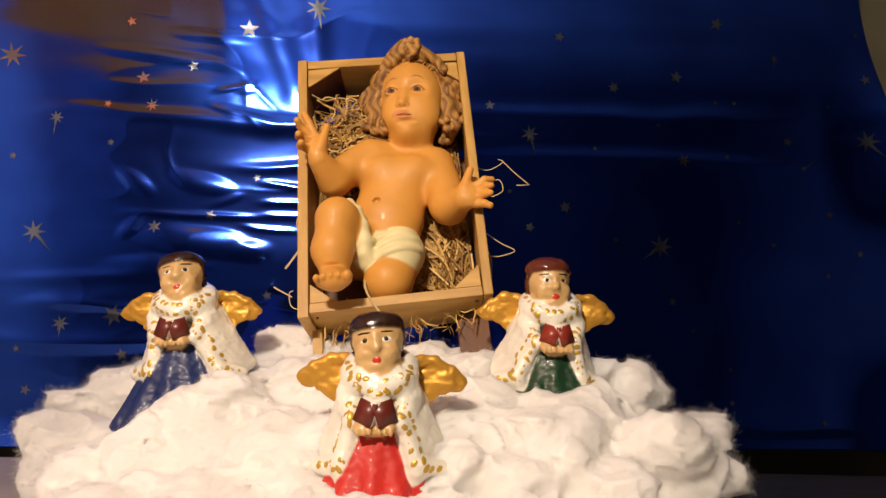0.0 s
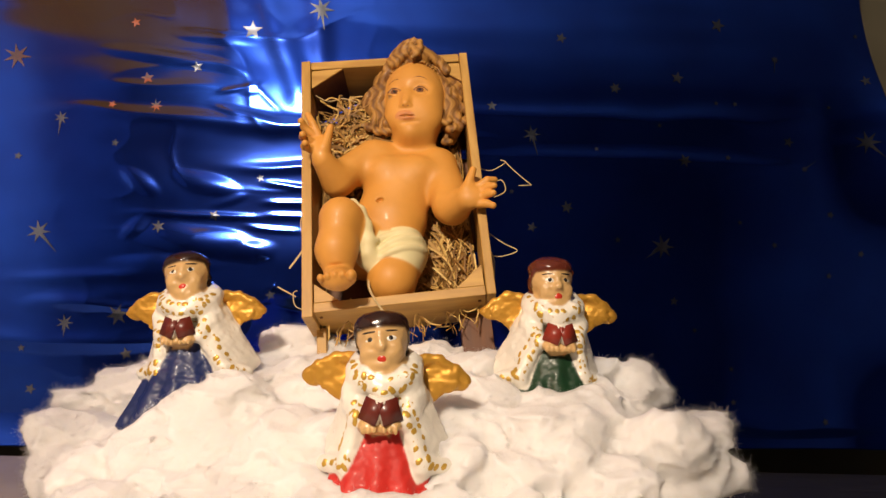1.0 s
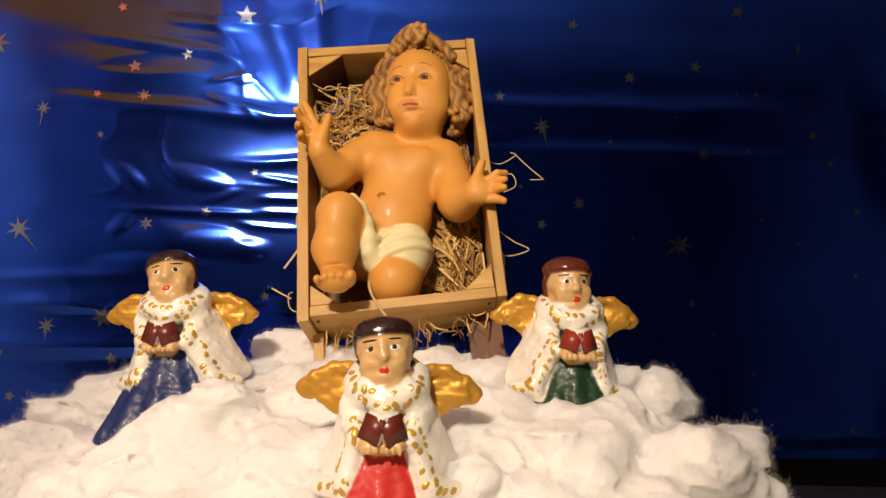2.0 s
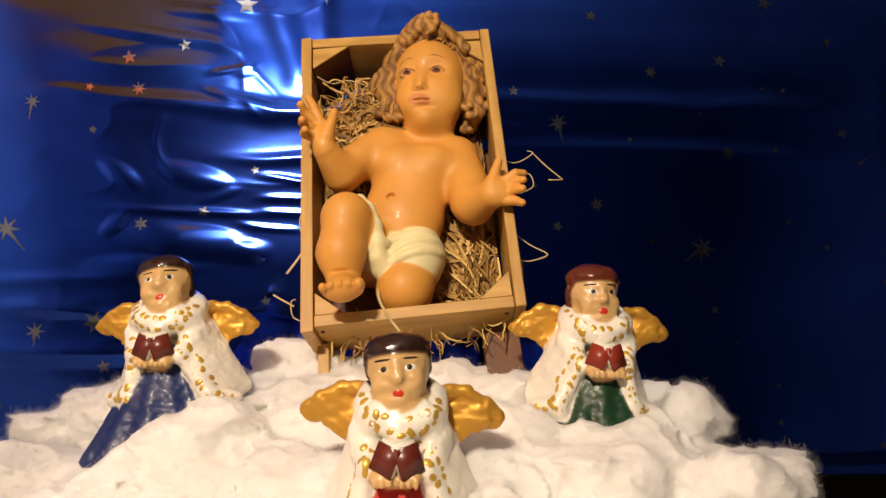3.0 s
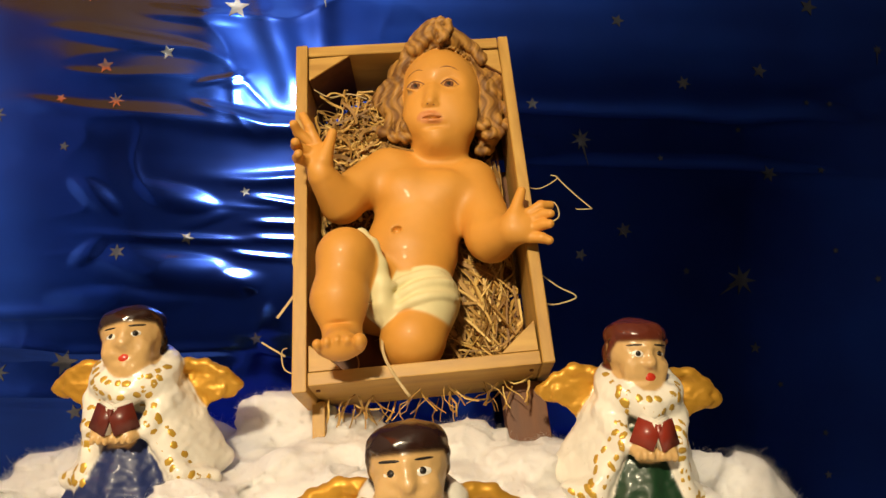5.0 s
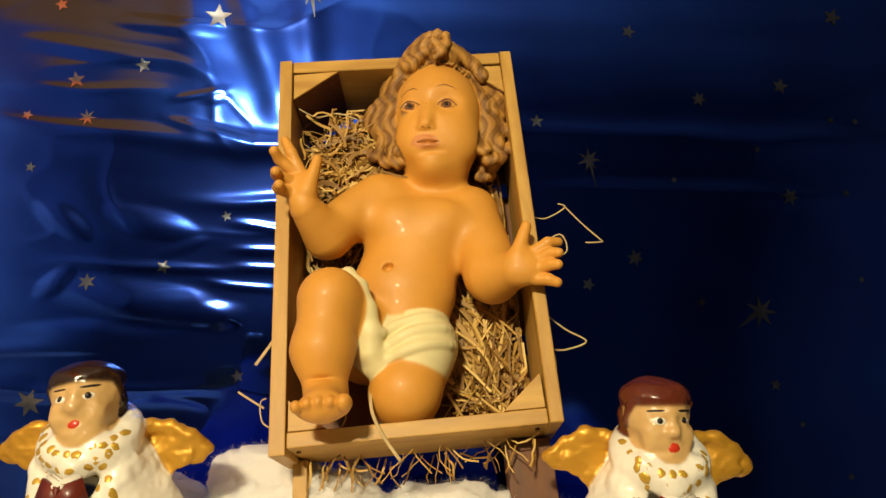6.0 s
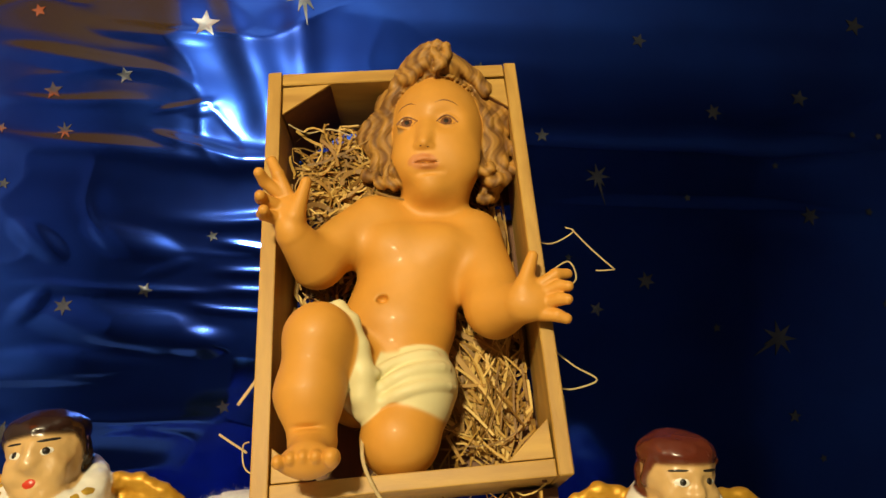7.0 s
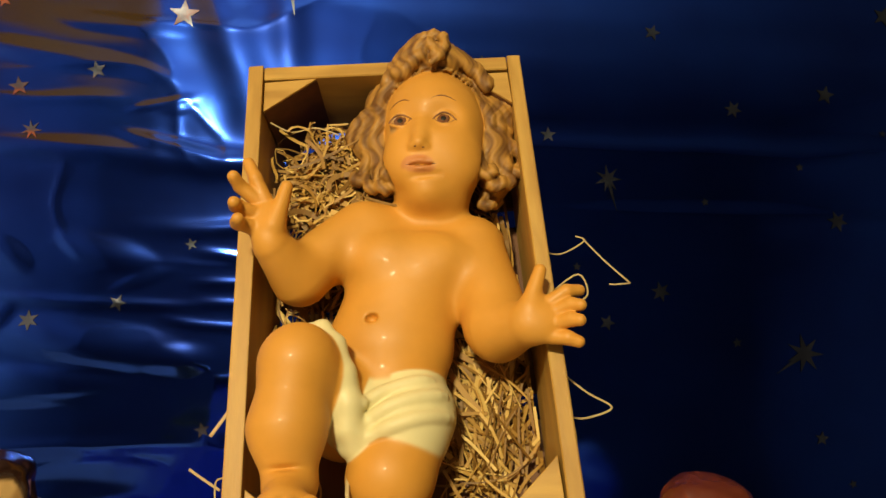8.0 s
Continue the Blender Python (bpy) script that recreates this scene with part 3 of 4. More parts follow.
def wooden_crate():
    crate = tagged(new("manger_crate"), "light pine manger crate with corner blocks, leaning back on short legs", "crate")
    crate.matrix_world = CRATE
    part("side_board", box(0, 0.0155, -0.004, HIGH, -DEEP, 0, 0.0012), PINE, crate)
    part("side_board", prism([(LOW_WIDE - 0.0135, 0.002), (LOW_WIDE, 0.002), (WIDE, HIGH_RIGHT), (WIDE - 0.0135, HIGH_RIGHT + 0.001)], -DEEP, 0, 0.0012), PINE, crate)
    part("end_board", box(0.0165, LOW_WIDE - 0.0145, 0.002, 0.0165, -DEEP, -0.001, 0.0012), PINE_ACROSS, crate)
    part("end_board", prism([(0.0165, HIGH - 0.019), (WIDE - 0.0147, HIGH_RIGHT - 0.017), (WIDE - 0.0145, HIGH_RIGHT), (0.0165, HIGH - 0.002)], -DEEP, -0.001, 0.0012), PINE_ACROSS, crate)
    a, b, c = 0.0170, LOW_WIDE - 0.0150, WIDE - 0.0152
    low, high, right = 0.0175, HIGH - 0.0215, HIGH_RIGHT - 0.0185
    for outline in ([(a, low), (a + 0.036, low), (a, low + 0.03)], [(b - 0.040, low), (b, low), (b, low + 0.034)],
                    [(a, high - 0.038), (a + 0.055, high), (a, high)], [(c - 0.046, right + 0.001), (c, right - 0.0012), (c, right - 0.042)]):
        # brown body behind a pine face, with the slanted side's shading in its colour
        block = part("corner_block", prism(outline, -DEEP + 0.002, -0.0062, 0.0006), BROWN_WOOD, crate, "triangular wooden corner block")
        part("face_piece", prism(outline, -0.0060, -0.003, 0.0006), PINE_ACROSS, block)
    for v in (0.02, 0.124, 0.228, 0.330):
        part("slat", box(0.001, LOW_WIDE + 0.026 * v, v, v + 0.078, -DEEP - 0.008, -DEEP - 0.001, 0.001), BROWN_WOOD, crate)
    part("front_leg", box(0.010, 0.024, -0.22, -0.001, -DEEP + 0.002, -0.055, 0.001), PINE, crate)
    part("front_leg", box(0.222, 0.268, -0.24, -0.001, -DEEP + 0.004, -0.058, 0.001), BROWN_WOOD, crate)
    for u in (0.03, 0.24):
        foot = box(u, u + 0.016, -0.40, 0.0, -0.008, 0.008, 0.001)
        bmesh.ops.transform(foot, matrix=pose(0, 0.30, -DEEP - 0.020, 28, 0, 0), verts=foot.verts)
        part("back_leg", foot, PINE, crate)
    for u, v in ((0.024, -0.0005), (0.252, -0.0005)):
        peg = bmesh.new()
        bmesh.ops.create_cone(peg, cap_ends=True, segments=10, radius1=0.0025, radius2=0.0022, depth=0.003)
        bmesh.ops.transform(peg, matrix=pose(u, v + 0.002, -0.02, 90, 0, 0), verts=peg.verts)
        part("dowel_end", peg, BROWN_WOOD, crate)
    return crate


wooden_crate()


def straw_bed():
    rnd = random.Random(7)
    verts, faces = [], []
    up = Vector((0, 0, 1))
    # heap: middle, spread, count, depth, main direction, how far it strays, bend, length
    heaps = [((0.086, 0.340), (0.038, 0.056), 460, -0.042, 1.1, 1.5, 2.4, 0.066), ((0.215, 0.090), (0.046, 0.070), 480, -0.086, 1.75, 0.55, 0.6, 0.070),
             ((0.140, 0.220), (0.120, 0.220), 800, -0.090, 0.0, 3.0, 0.9, 0.05), ((0.250, 0.240), (0.025, 0.080), 110, -0.074, 1.5, 0.4, 0.6, 0.05),
             ((0.045, 0.200), (0.030, 0.100), 120, -0.062, 1.5, 0.6, 0.8, 0.05)]
    for (mu, mv), (su, sv), count, depth, main, stray, curl, long in heaps:
        for _ in range(count):
            u, v = mu + rnd.gauss(0, su * 0.6), mv + rnd.gauss(0, sv * 0.6)
            if not (0.022 < u < LOW_WIDE - 0.020 and 0.022 < v < 0.405):
                continue
            n = depth + rnd.gauss(0, 0.008)
            a, length = rnd.gauss(main, stray), long * rnd.uniform(0.4, 1.2)
            bend, tip = rnd.gauss(0, curl), rnd.gauss(0, 0.25)
            points, p = [], Vector((u, v, n))
            for i in range(7):
                points.append(p.copy())
                p = p + Vector((math.cos(a), math.sin(a), tip * math.cos(i))) * length / 6
                p = Vector((min(max(p.x, 0.02), LOW_WIDE - 0.018), min(max(p.y, 0.021), 0.418), min(max(p.z, -DEEP + 0.003), -0.012)))
                a += bend / 6
            ribbon(verts, faces, points, rnd.uniform(0.0010, 0.0034) * (1.7 if rnd.random() < 0.18 else 1), Vector((rnd.gauss(0, 0.5), rnd.gauss(0, 0.5), 1)))
    for _ in range(50):
        u, v, n = rnd.uniform(0.025, 0.25), rnd.uniform(-0.008, -0.002), rnd.uniform(-0.080, -0.03)
        a, points = rnd.uniform(-2.6, -0.5), []
        for i in range(5):
            points.append(Vector((u, v, n)))
            u, v, n, a = u + math.cos(a) * 0.008, v + math.sin(a) * 0.007, n + rnd.gauss(0, 0.003), a + rnd.gauss(0, 0.3)
        ribbon(verts, faces, points, rnd.uniform(0.0010, 0.0024), Vector((rnd.gauss(0, 0.5), rnd.gauss(0, 0.5), 1)))
    ob = new("straw_bed", mesh_from("straw_bed", verts, faces, [STRAW], smooth=False))
    ob.matrix_world = CRATE
    return tagged(ob, "tangled dry golden straw filling the crate", "straw", kind="stuff")


straw_bed()


def loose_straw(points, width, label, facing=(0, 0, 1)):
    """One bent straw as a smooth strip, in the crate's own axes."""
    pts = [Vector(p) for p in points]
    fine = []
    for i in range(len(pts) - 1):
        a, b, c, d = pts[max(i - 1, 0)], pts[i], pts[i + 1], pts[min(i + 2, len(pts) - 1)]
        for s in range(5):
            t = s / 5
            fine.append(0.5 * (2 * b + (c - a) * t + (2 * a - 5 * b + 4 * c - d) * t * t + (3 * b - a - 3 * c + d) * t ** 3))
    fine.append(pts[-1])
    verts, faces = [], []
    ribbon(verts, faces, fine, width * 0.75, Vector(facing))
    ob = new("straw", mesh_from("straw", verts, faces, [PALE_STRAW]))
    solid = ob.modifiers.new("thickness", "SOLIDIFY")
    solid.thickness, solid.offset = 0.0004, 0
    ob.matrix_world = CRATE
    return tagged(ob, label, "straw", "loose straws")


for points, width in [
        ([(0.284, 0.256, -0.06), (0.305, 0.252, -0.065), (0.330, 0.262, -0.06), (0.322, 0.268, -0.06)], 0.0020),
        ([(0.328, 0.266, -0.06), (0.346, 0.238, -0.06), (0.366, 0.212, -0.06)], 0.0022),
        ([(0.366, 0.212, -0.06), (0.350, 0.210, -0.055), (0.344, 0.211, -0.055)], 0.0020),
        ([(0.285, 0.205, -0.05), (0.315, 0.222, -0.05), (0.320, 0.200, -0.05), (0.300, 0.190, -0.05)], 0.0022),
        ([(0.268, 0.125, -0.03), (0.270, 0.095, -0.02), (0.282, 0.075, -0.03), (0.280, 0.045, -0.04)], 0.0028),
        ([(0.285, 0.130, -0.06), (0.305, 0.110, -0.06), (0.324, 0.095, -0.06), (0.300, 0.088, -0.06), (0.286, 0.09, -0.06)], 0.0024),
        ([(0.000, 0.205, -0.05), (-0.012, 0.185, -0.05), (-0.010, 0.160, -0.05), (0.0, 0.150, -0.05)], 0.0018),
        ([(-0.001, 0.145, -0.05), (-0.012, 0.125, -0.05), (-0.030, 0.100, -0.05)], 0.0045),
        ([(0.001, 0.030, -0.06), (-0.022, 0.040, -0.06), (-0.026, 0.062, -0.06), (-0.020, 0.066, -0.06)], 0.0020),
        ([(-0.022, 0.056, -0.06), (-0.042, 0.070, -0.06), (-0.050, 0.076, -0.06)], 0.0030),
        ([(0.095, 0.060, -0.02), (0.097, 0.030, 0.002), (0.106, 0.006, 0.006), (0.122, -0.020, 0.003)], 0.0042),
        ([(0.020, 0.412, -0.02), (0.040, 0.405, -0.03), (0.065, 0.408, -0.03), (0.090, 0.396, -0.03)], 0.0022)]:
    loose_straw(points, width, "single pale bent straw sticking out of the crate")

# ---- the infant figure in the crate ----


def infant_statue():
    skin, hair, cloth, lip, eye, iris, pupil, brow, ridge_tone, mouth = range(10)
    c = Clay((-0.01, -0.01, -0.115), (0.315, 0.515, 0.085), 0.0014)
    # trunk
    c.ball((0.154, 0.230, -0.046), (0.060, 0.052, 0.042), skin, 0.02)
    c.ball((0.132, 0.168, -0.048), (0.058, 0.058, 0.044), skin, 0.025)
    c.ball((0.122, 0.110, -0.052), (0.055, 0.040, 0.044), skin, 0.02)
    c.ball((0.128, 0.246, -0.020), (0.027, 0.022, 0.017), skin, 0.018)
    c.ball((0.184, 0.238, -0.022), (0.027, 0.022, 0.017), skin, 0.018)
    c.limb((0.184, 0.306, -0.054), (0.176, 0.280, -0.058), 0.029, 0.037, skin, 0.010)
    c.ball((0.128, 0.282, -0.046), (0.036, 0.026, 0.030), skin, 0.015)
    c.ball((0.208, 0.266, -0.050), (0.034, 0.024, 0.028), skin, 0.015)
    # raised arm
    c.limb((0.110, 0.282, -0.040), (0.056, 0.236, -0.018), 0.031, 0.026, skin, 0.015)
    c.limb((0.054, 0.228, -0.016), (0.038, 0.245, 0.020), 0.026, 0.017, skin, 0.01)
    c.ball((0.035, 0.264, 0.030), (0.016, 0.022, 0.011), skin, 0.008)
    c.limb((0.043, 0.258, 0.034), (0.054, 0.293, 0.038), 0.0085, 0.0055, skin, 0.006)
    for path in ([(0.0340, 0.284, 0.033), (0.0265, 0.303, 0.040), (0.0195, 0.320, 0.040)], [(0.0275, 0.283, 0.034), (0.0150, 0.293, 0.044), (0.0120, 0.297, 0.055)],
                 [(0.0250, 0.270, 0.036), (0.0135, 0.272, 0.048), (0.0150, 0.269, 0.058)], [(0.0245, 0.257, 0.034), (0.0150, 0.256, 0.046), (0.0180, 0.2545, 0.055)]):
        c.strand(path, 0.0068, 0.0054, skin, 0.0022)
    # lowered arm
    c.limb((0.218, 0.256, -0.050), (0.230, 0.170, -0.026), 0.030, 0.030, skin, 0.015)
    c.limb((0.230, 0.165, -0.022), (0.250, 0.156, 0.008), 0.029, 0.019, skin, 0.01)
    c.ball((0.261, 0.157, 0.016), (0.019, 0.021, 0.012), skin, 0.008)
    c.limb((0.253, 0.167, 0.020), (0.266, 0.197, 0.024), 0.0085, 0.0055, skin, 0.006)
    for path in ([(0.272, 0.170, 0.020), (0.285, 0.176, 0.024), (0.296, 0.177, 0.021)], [(0.274, 0.161, 0.020), (0.286, 0.163, 0.027), (0.2925, 0.160, 0.032)],
                 [(0.274, 0.151, 0.020), (0.284, 0.150, 0.028), (0.2895, 0.147, 0.033)], [(0.268, 0.141, 0.016), (0.280, 0.137, 0.021), (0.2880, 0.133, 0.021)]):
        c.strand(path, 0.0066, 0.0051, skin, 0.0022)
    # bent leg with the foot forward
    c.limb((0.090, 0.105, -0.045), (0.064, 0.138, 0.022), 0.038, 0.028, skin, 0.012)
    c.ball((0.063, 0.138, 0.024), (0.0285, 0.028, 0.026), skin, 0.01)
    c.limb((0.061, 0.132, 0.022), (0.055, 0.086, 0.020), 0.0275, 0.0290, skin, 0.01)
    c.limb((0.055, 0.086, 0.020), (0.057, 0.048, 0.018), 0.0290, 0.0195, skin, 0.01)
    c.limb((0.057, 0.044, 0.016), (0.059, 0.028, 0.046), 0.019, 0.0155, skin, 0.008)
    c.ball((0.060, 0.025, 0.048), (0.025, 0.0125, 0.015), skin, 0.006)
    for i in range(5):
        r = 0.0078 if i == 4 else 0.0058
        c.ball((0.0395 + 0.0098 * i + (0.002 if i == 4 else 0), 0.0245 + 0.002 * math.sin(i * 0.8), 0.060), (r * 0.9, r, r * 1.3), skin, 0.002)
    c.carve((0.057, 0.054, 0.040), (0.020, 0.0016, 0.004), 0.004)
    # other leg, bent back under
    c.limb((0.148, 0.098, -0.042), (0.128, 0.052, -0.026), 0.036, 0.035, skin, 0.012)
    c.ball((0.127, 0.047, -0.030), (0.034, 0.030, 0.034), skin, 0.01)
    c.limb((0.127, 0.046, -0.040), (0.130, 0.070, -0.080), 0.028, 0.022, skin, 0.01)
    # loincloth over hips and thigh
    c.ball((0.122, 0.107, -0.050), (0.0590, 0.029, 0.0485), cloth, 0.003)
    c.limb((0.147, 0.100, -0.038), (0.141, 0.086, -0.032), 0.0385, 0.0385, cloth, 0.003)
    c.limb((0.092, 0.098, -0.018), (0.104, 0.080, -0.014), 0.021, 0.019, cloth, 0.004)
    c.strand([(0.064, 0.171, 0.004), (0.080, 0.168, 0.010), (0.091, 0.152, 0.012), (0.097, 0.128, 0.010), (0.100, 0.104, 0.005), (0.098, 0.086, 0.000)], 0.005, 0.012, cloth, 0.006)
    for a, mid, b, r in (((0.114, 0.090), (0.134, 0.105), (0.176, 0.108), 0.0046), ((0.112, 0.104), (0.128, 0.119), (0.166, 0.122), 0.0036),
                         ((0.116, 0.078), (0.142, 0.088), (0.180, 0.091), 0.0044)):
        line = []
        for i in range(17):
            w = i / 16
            u, v = ((1 - w) ** 2 * p + 2 * w * (1 - w) * q + w * w * t for p, q, t in zip(a, mid, b))
            at, _ = c.touch((u, v, 0.08), (0, 0, -1))
            line.append((at.x, at.y, at.z - 0.0012))
        c.strand(line, r, r * 0.8, cloth, 0.0045)
    head = Leaning(c, 0.300, 0.133)
    # head: skull, cheeks, chin
    head.ball((0.190, 0.395, -0.033), (0.0520, 0.065, 0.047), skin, 0.01)
    head.ball((0.1845, 0.342, -0.031), (0.0440, 0.050, 0.042), skin, 0.020)
    head.ball((0.1590, 0.340, -0.010), (0.018, 0.022, 0.016), skin, 0.022)
    head.ball((0.2060, 0.334, -0.010), (0.022, 0.024, 0.016), skin, 0.022)
    head.ball((0.1765, 0.3000, -0.003), (0.0150, 0.0120, 0.0130), skin, 0.012)
    head.ball((0.183, 0.302, -0.024), (0.028, 0.016, 0.022), skin, 0.014)
    head.ball((0.1740, 0.3220, 0.0000), (0.0170, 0.0130, 0.0110), skin, 0.014)
    # eye hollows, eyeballs and lids
    eyes = tuple(head.tip((u, v, 0))[:2] for u, v in ((0.1572, 0.3812), (0.2000, 0.3754)))
    forward = 0.0105
    for u, v in eyes:
        c.carve((u, v + 0.001, 0.0215 + forward), (0.0160, 0.0110, 0.0130), 0.014)
        at, _ = c.touch((u, v, 0.06), (0, 0, -1))
        c.ball((u, v, at.z - 0.0056), (0.0112, 0.0086, 0.0082), eye, 0.0004)
        for high, out, r in ((0.0078, 0.0116, 0.0015), (-0.0070, 0.0108, 0.0011)):
            line = []
            for i in range(9):
                w = (i - 4) / 4
                line.append((u + out * w, v - 0.0010 * w + high * (1 - w * w), at.z + 0.0014 - 0.0040 * w * w))
            c.strand(line, r, r, skin, 0.0022)
    # nose
    head.strand([(0.1782, 0.378, 0.0030), (0.1770, 0.367, 0.0068), (0.1750, 0.354, 0.0125), (0.1735, 0.346, 0.0158)], 0.0030, 0.0042, skin, 0.010)
    head.ball((0.1730, 0.3430, 0.0165), (0.0060, 0.0052, 0.0058), skin, 0.004)
    head.ball((0.1668, 0.3418, 0.0125), (0.0040, 0.0042, 0.0052), skin, 0.003)
    head.ball((0.1800, 0.3402, 0.0125), (0.0040, 0.0042, 0.0052), skin, 0.003)
    # lips, a little apart
    head.strand([(0.1610, 0.3245, 0.0085), (0.1670, 0.3262, 0.0125), (0.1710, 0.3266, 0.0142), (0.1735, 0.3252, 0.0146), (0.1760, 0.3258, 0.0142), (0.1805, 0.3245, 0.0122), (0.1866, 0.3212, 0.0085)], 0.0009, 0.0009, lip, 0.0030)
    head.strand([(0.1645, 0.3200, 0.0105), (0.1700, 0.3166, 0.0138), (0.1745, 0.3156, 0.0142), (0.1790, 0.3164, 0.0132), (0.1835, 0.3185, 0.0100)], 0.0011, 0.0011, lip, 0.0030)
    for i in range(9):
        w = (i - 4) / 4
        head.carve((0.1738 + 0.0100 * w, 0.3212 - 0.0012 * w + 0.0006 * w * w, 0.0158 - 0.0034 * w * w), (0.0022, 0.0010 * (1.2 - 0.6 * w * w), 0.0040), 0.0010)
    head.carve((0.1752, 0.3095, 0.0150), (0.0100, 0.0020, 0.0040), 0.005)
    # hair: a cap, wavy side locks and the forelock
    head.ball((0.191, 0.404, -0.0555), (0.0600, 0.0780, 0.056), hair, 0.002)
    head.ball((0.134, 0.378, -0.050), (0.022, 0.050, 0.030), hair, 0.004)
    head.ball((0.248, 0.368, -0.048), (0.022, 0.054, 0.030), hair, 0.004)
    rnd = random.Random(3)

    def lock(path, radius, tip, fine):
        head.strand(path, radius, tip, hair, 0.0016)
        for k in range(fine):
            start = 2 * math.pi * k / fine
            line = []
            for i, p in enumerate(path):
                r = (radius + (tip - radius) * i / (len(path) - 1)) * 0.86
                a = start + 0.30 * i
                line.append((p[0] + r * math.cos(a), p[1] + 0.3 * r * math.sin(a), p[2] + r * abs(math.sin(a))))
            head.strand(line, radius * 0.26, tip * 0.26, hair, 0.0008)

    head.ball((0.192, 0.470, -0.024), (0.043, 0.017, 0.025), hair, 0.004)
    # where the face ends and the hair ends, going down each side
    levels = [0.470, 0.450, 0.425, 0.395, 0.365, 0.340, 0.318]
    sides = {-1: ([0.166, 0.150, 0.139, 0.1345, 0.1345, 0.139, 0.148], [0.148, 0.128, 0.116, 0.106, 0.109, 0.118, 0.130]),
             1: ([0.222, 0.236, 0.243, 0.242, 0.238, 0.234, 0.226], [0.238, 0.254, 0.264, 0.269, 0.276, 0.272, 0.255])}
    for side, (inner, outer) in sides.items():
        for i, share in enumerate((0.12, 0.45, 0.75, 1.0, 0.30, 0.65)):
            front = -0.020 - 0.010 * share - (0.020 if i > 3 else 0.0)
            last = (0.336, 0.324, 0.328, 0.342, 0.318, 0.322)[i] - (0.008 if side > 0 else 0)
            path = []
            for q in range(22):
                w = q / 21
                v = 0.468 - 0.012 * share + (last - 0.468 + 0.012 * share) * w
                a, b = (np.interp(-v, [-x for x in levels], line) for line in (inner, outer))
                swing = 0.0070 * min(1, w * 3) * math.sin(12 * w + 0.55 * i + (1.2 if side > 0 else 0))
                path.append((a + (b - a) * share - side * 0.004 + side * swing, v, front + 0.0045 * min(1, w * 3) * math.cos(12 * w + 0.55 * i + 0.6) - 0.010 * (1 - w)))
            e = path[-1]
            path += [(e[0] - side * 0.002, e[1] - 0.005, e[2] + 0.003), (e[0] + side * 0.004, e[1] - 0.009, e[2] + 0.005), (e[0] + side * 0.009, e[1] - 0.006, e[2] + 0.005), (e[0] + side * 0.009, e[1] - 0.001, e[2] + 0.004)]
            lock(path, 0.0082, 0.0052, 0)
    for i in range(36):
        w = (i - 17.5) / 17.5
        u = 0.191 + 0.044 * w
        top = 0.4570 - 0.018 * w * w
        n0 = -0.010 - 0.014 * w * w
        head.strand([(u + rnd.uniform(-0.001, 0.001), top - 0.004 + rnd.uniform(-0.003, 0.002), n0 + 0.002), (u + 0.003 * w, top + 0.006, n0 - 0.010), (u + 0.005 * w, top + 0.014, n0 - 0.026)], 0.0014, 0.0040, hair, 0.0015)
    lock([(0.146, 0.452, -0.024), (0.155, 0.466, -0.018), (0.168, 0.480, -0.012), (0.183, 0.490, -0.006), (0.197, 0.491, -0.002), (0.207, 0.484, 0.001), (0.209, 0.473, 0.003), (0.203, 0.460, 0.004), (0.193, 0.450, 0.004)], 0.0086, 0.0040, 0)
    lock([(0.158, 0.456, -0.014), (0.168, 0.468, -0.008), (0.181, 0.477, -0.003), (0.192, 0.478, 0.001), (0.199, 0.471, 0.002), (0.196, 0.461, 0.003)], 0.0090, 0.0050, 0)
    lock([(0.164, 0.452, -0.010), (0.174, 0.462, -0.004), (0.184, 0.467, -0.002)], 0.0080, 0.0070, 0)
    for i in range(6):
        k = i / 5
        lock([(0.208 + 0.004 * k, 0.482 - 0.014 * k, -0.010 + 0.004 * k), (0.224 + 0.002 * k, 0.476 - 0.014 * k, -0.018 + 0.004 * k), (0.240, 0.462 - 0.012 * k, -0.024 + 0.004 * k), (0.251 - 0.003 * k, 0.444 - 0.010 * k, -0.026 + 0.006 * k)], 0.0060, 0.0064, 0)
    for i in range(3):
        k = i / 2
        lock([(0.166, 0.470 - 0.006 * k, -0.020 + 0.004 * k), (0.152 + 0.002 * k, 0.460 - 0.008 * k, -0.024 + 0.004 * k), (0.140 + 0.002 * k, 0.444 - 0.008 * k, -0.028 + 0.004 * k), (0.132 + 0.003 * k, 0.424 - 0.006 * k, -0.028 + 0.004 * k)], 0.0062, 0.0064, 0)
    navel, _ = c.touch((0.119, 0.180, 0.05), (0, 0, -1))
    c.carve((navel.x, navel.y, navel.z + 0.001), (0.0062, 0.0046, 0.0080), 0.0015)

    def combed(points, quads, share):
        """Wavy comb grooves in the modelled hair, with lit ridges painted into its colour."""
        normals = np.zeros((len(points), 3))
        cr = np.cross(points[quads[:, 2]] - points[quads[:, 0]], points[quads[:, 3]] - points[quads[:, 1]])
        for k in range(4):
            np.add.at(normals, quads[:, k], cr)
        normals /= np.linalg.norm(normals, axis=1)[:, None] + 1e-9
        u, v, n = points.T
        wave = 0.0055 * np.sin(v * 2 * math.pi / 0.048 + n * 60 + 2.5 * np.sign(u - 0.19)) + 0.004 * value_noise(u * 40, v * 40, n * 40, 51)
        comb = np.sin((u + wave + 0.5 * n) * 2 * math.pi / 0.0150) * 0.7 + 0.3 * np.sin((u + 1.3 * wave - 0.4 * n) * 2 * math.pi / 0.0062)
        curl = np.sin((v + 0.6 * np.abs(u - 0.19) + 0.6 * wave) * 2 * math.pi / 0.040)
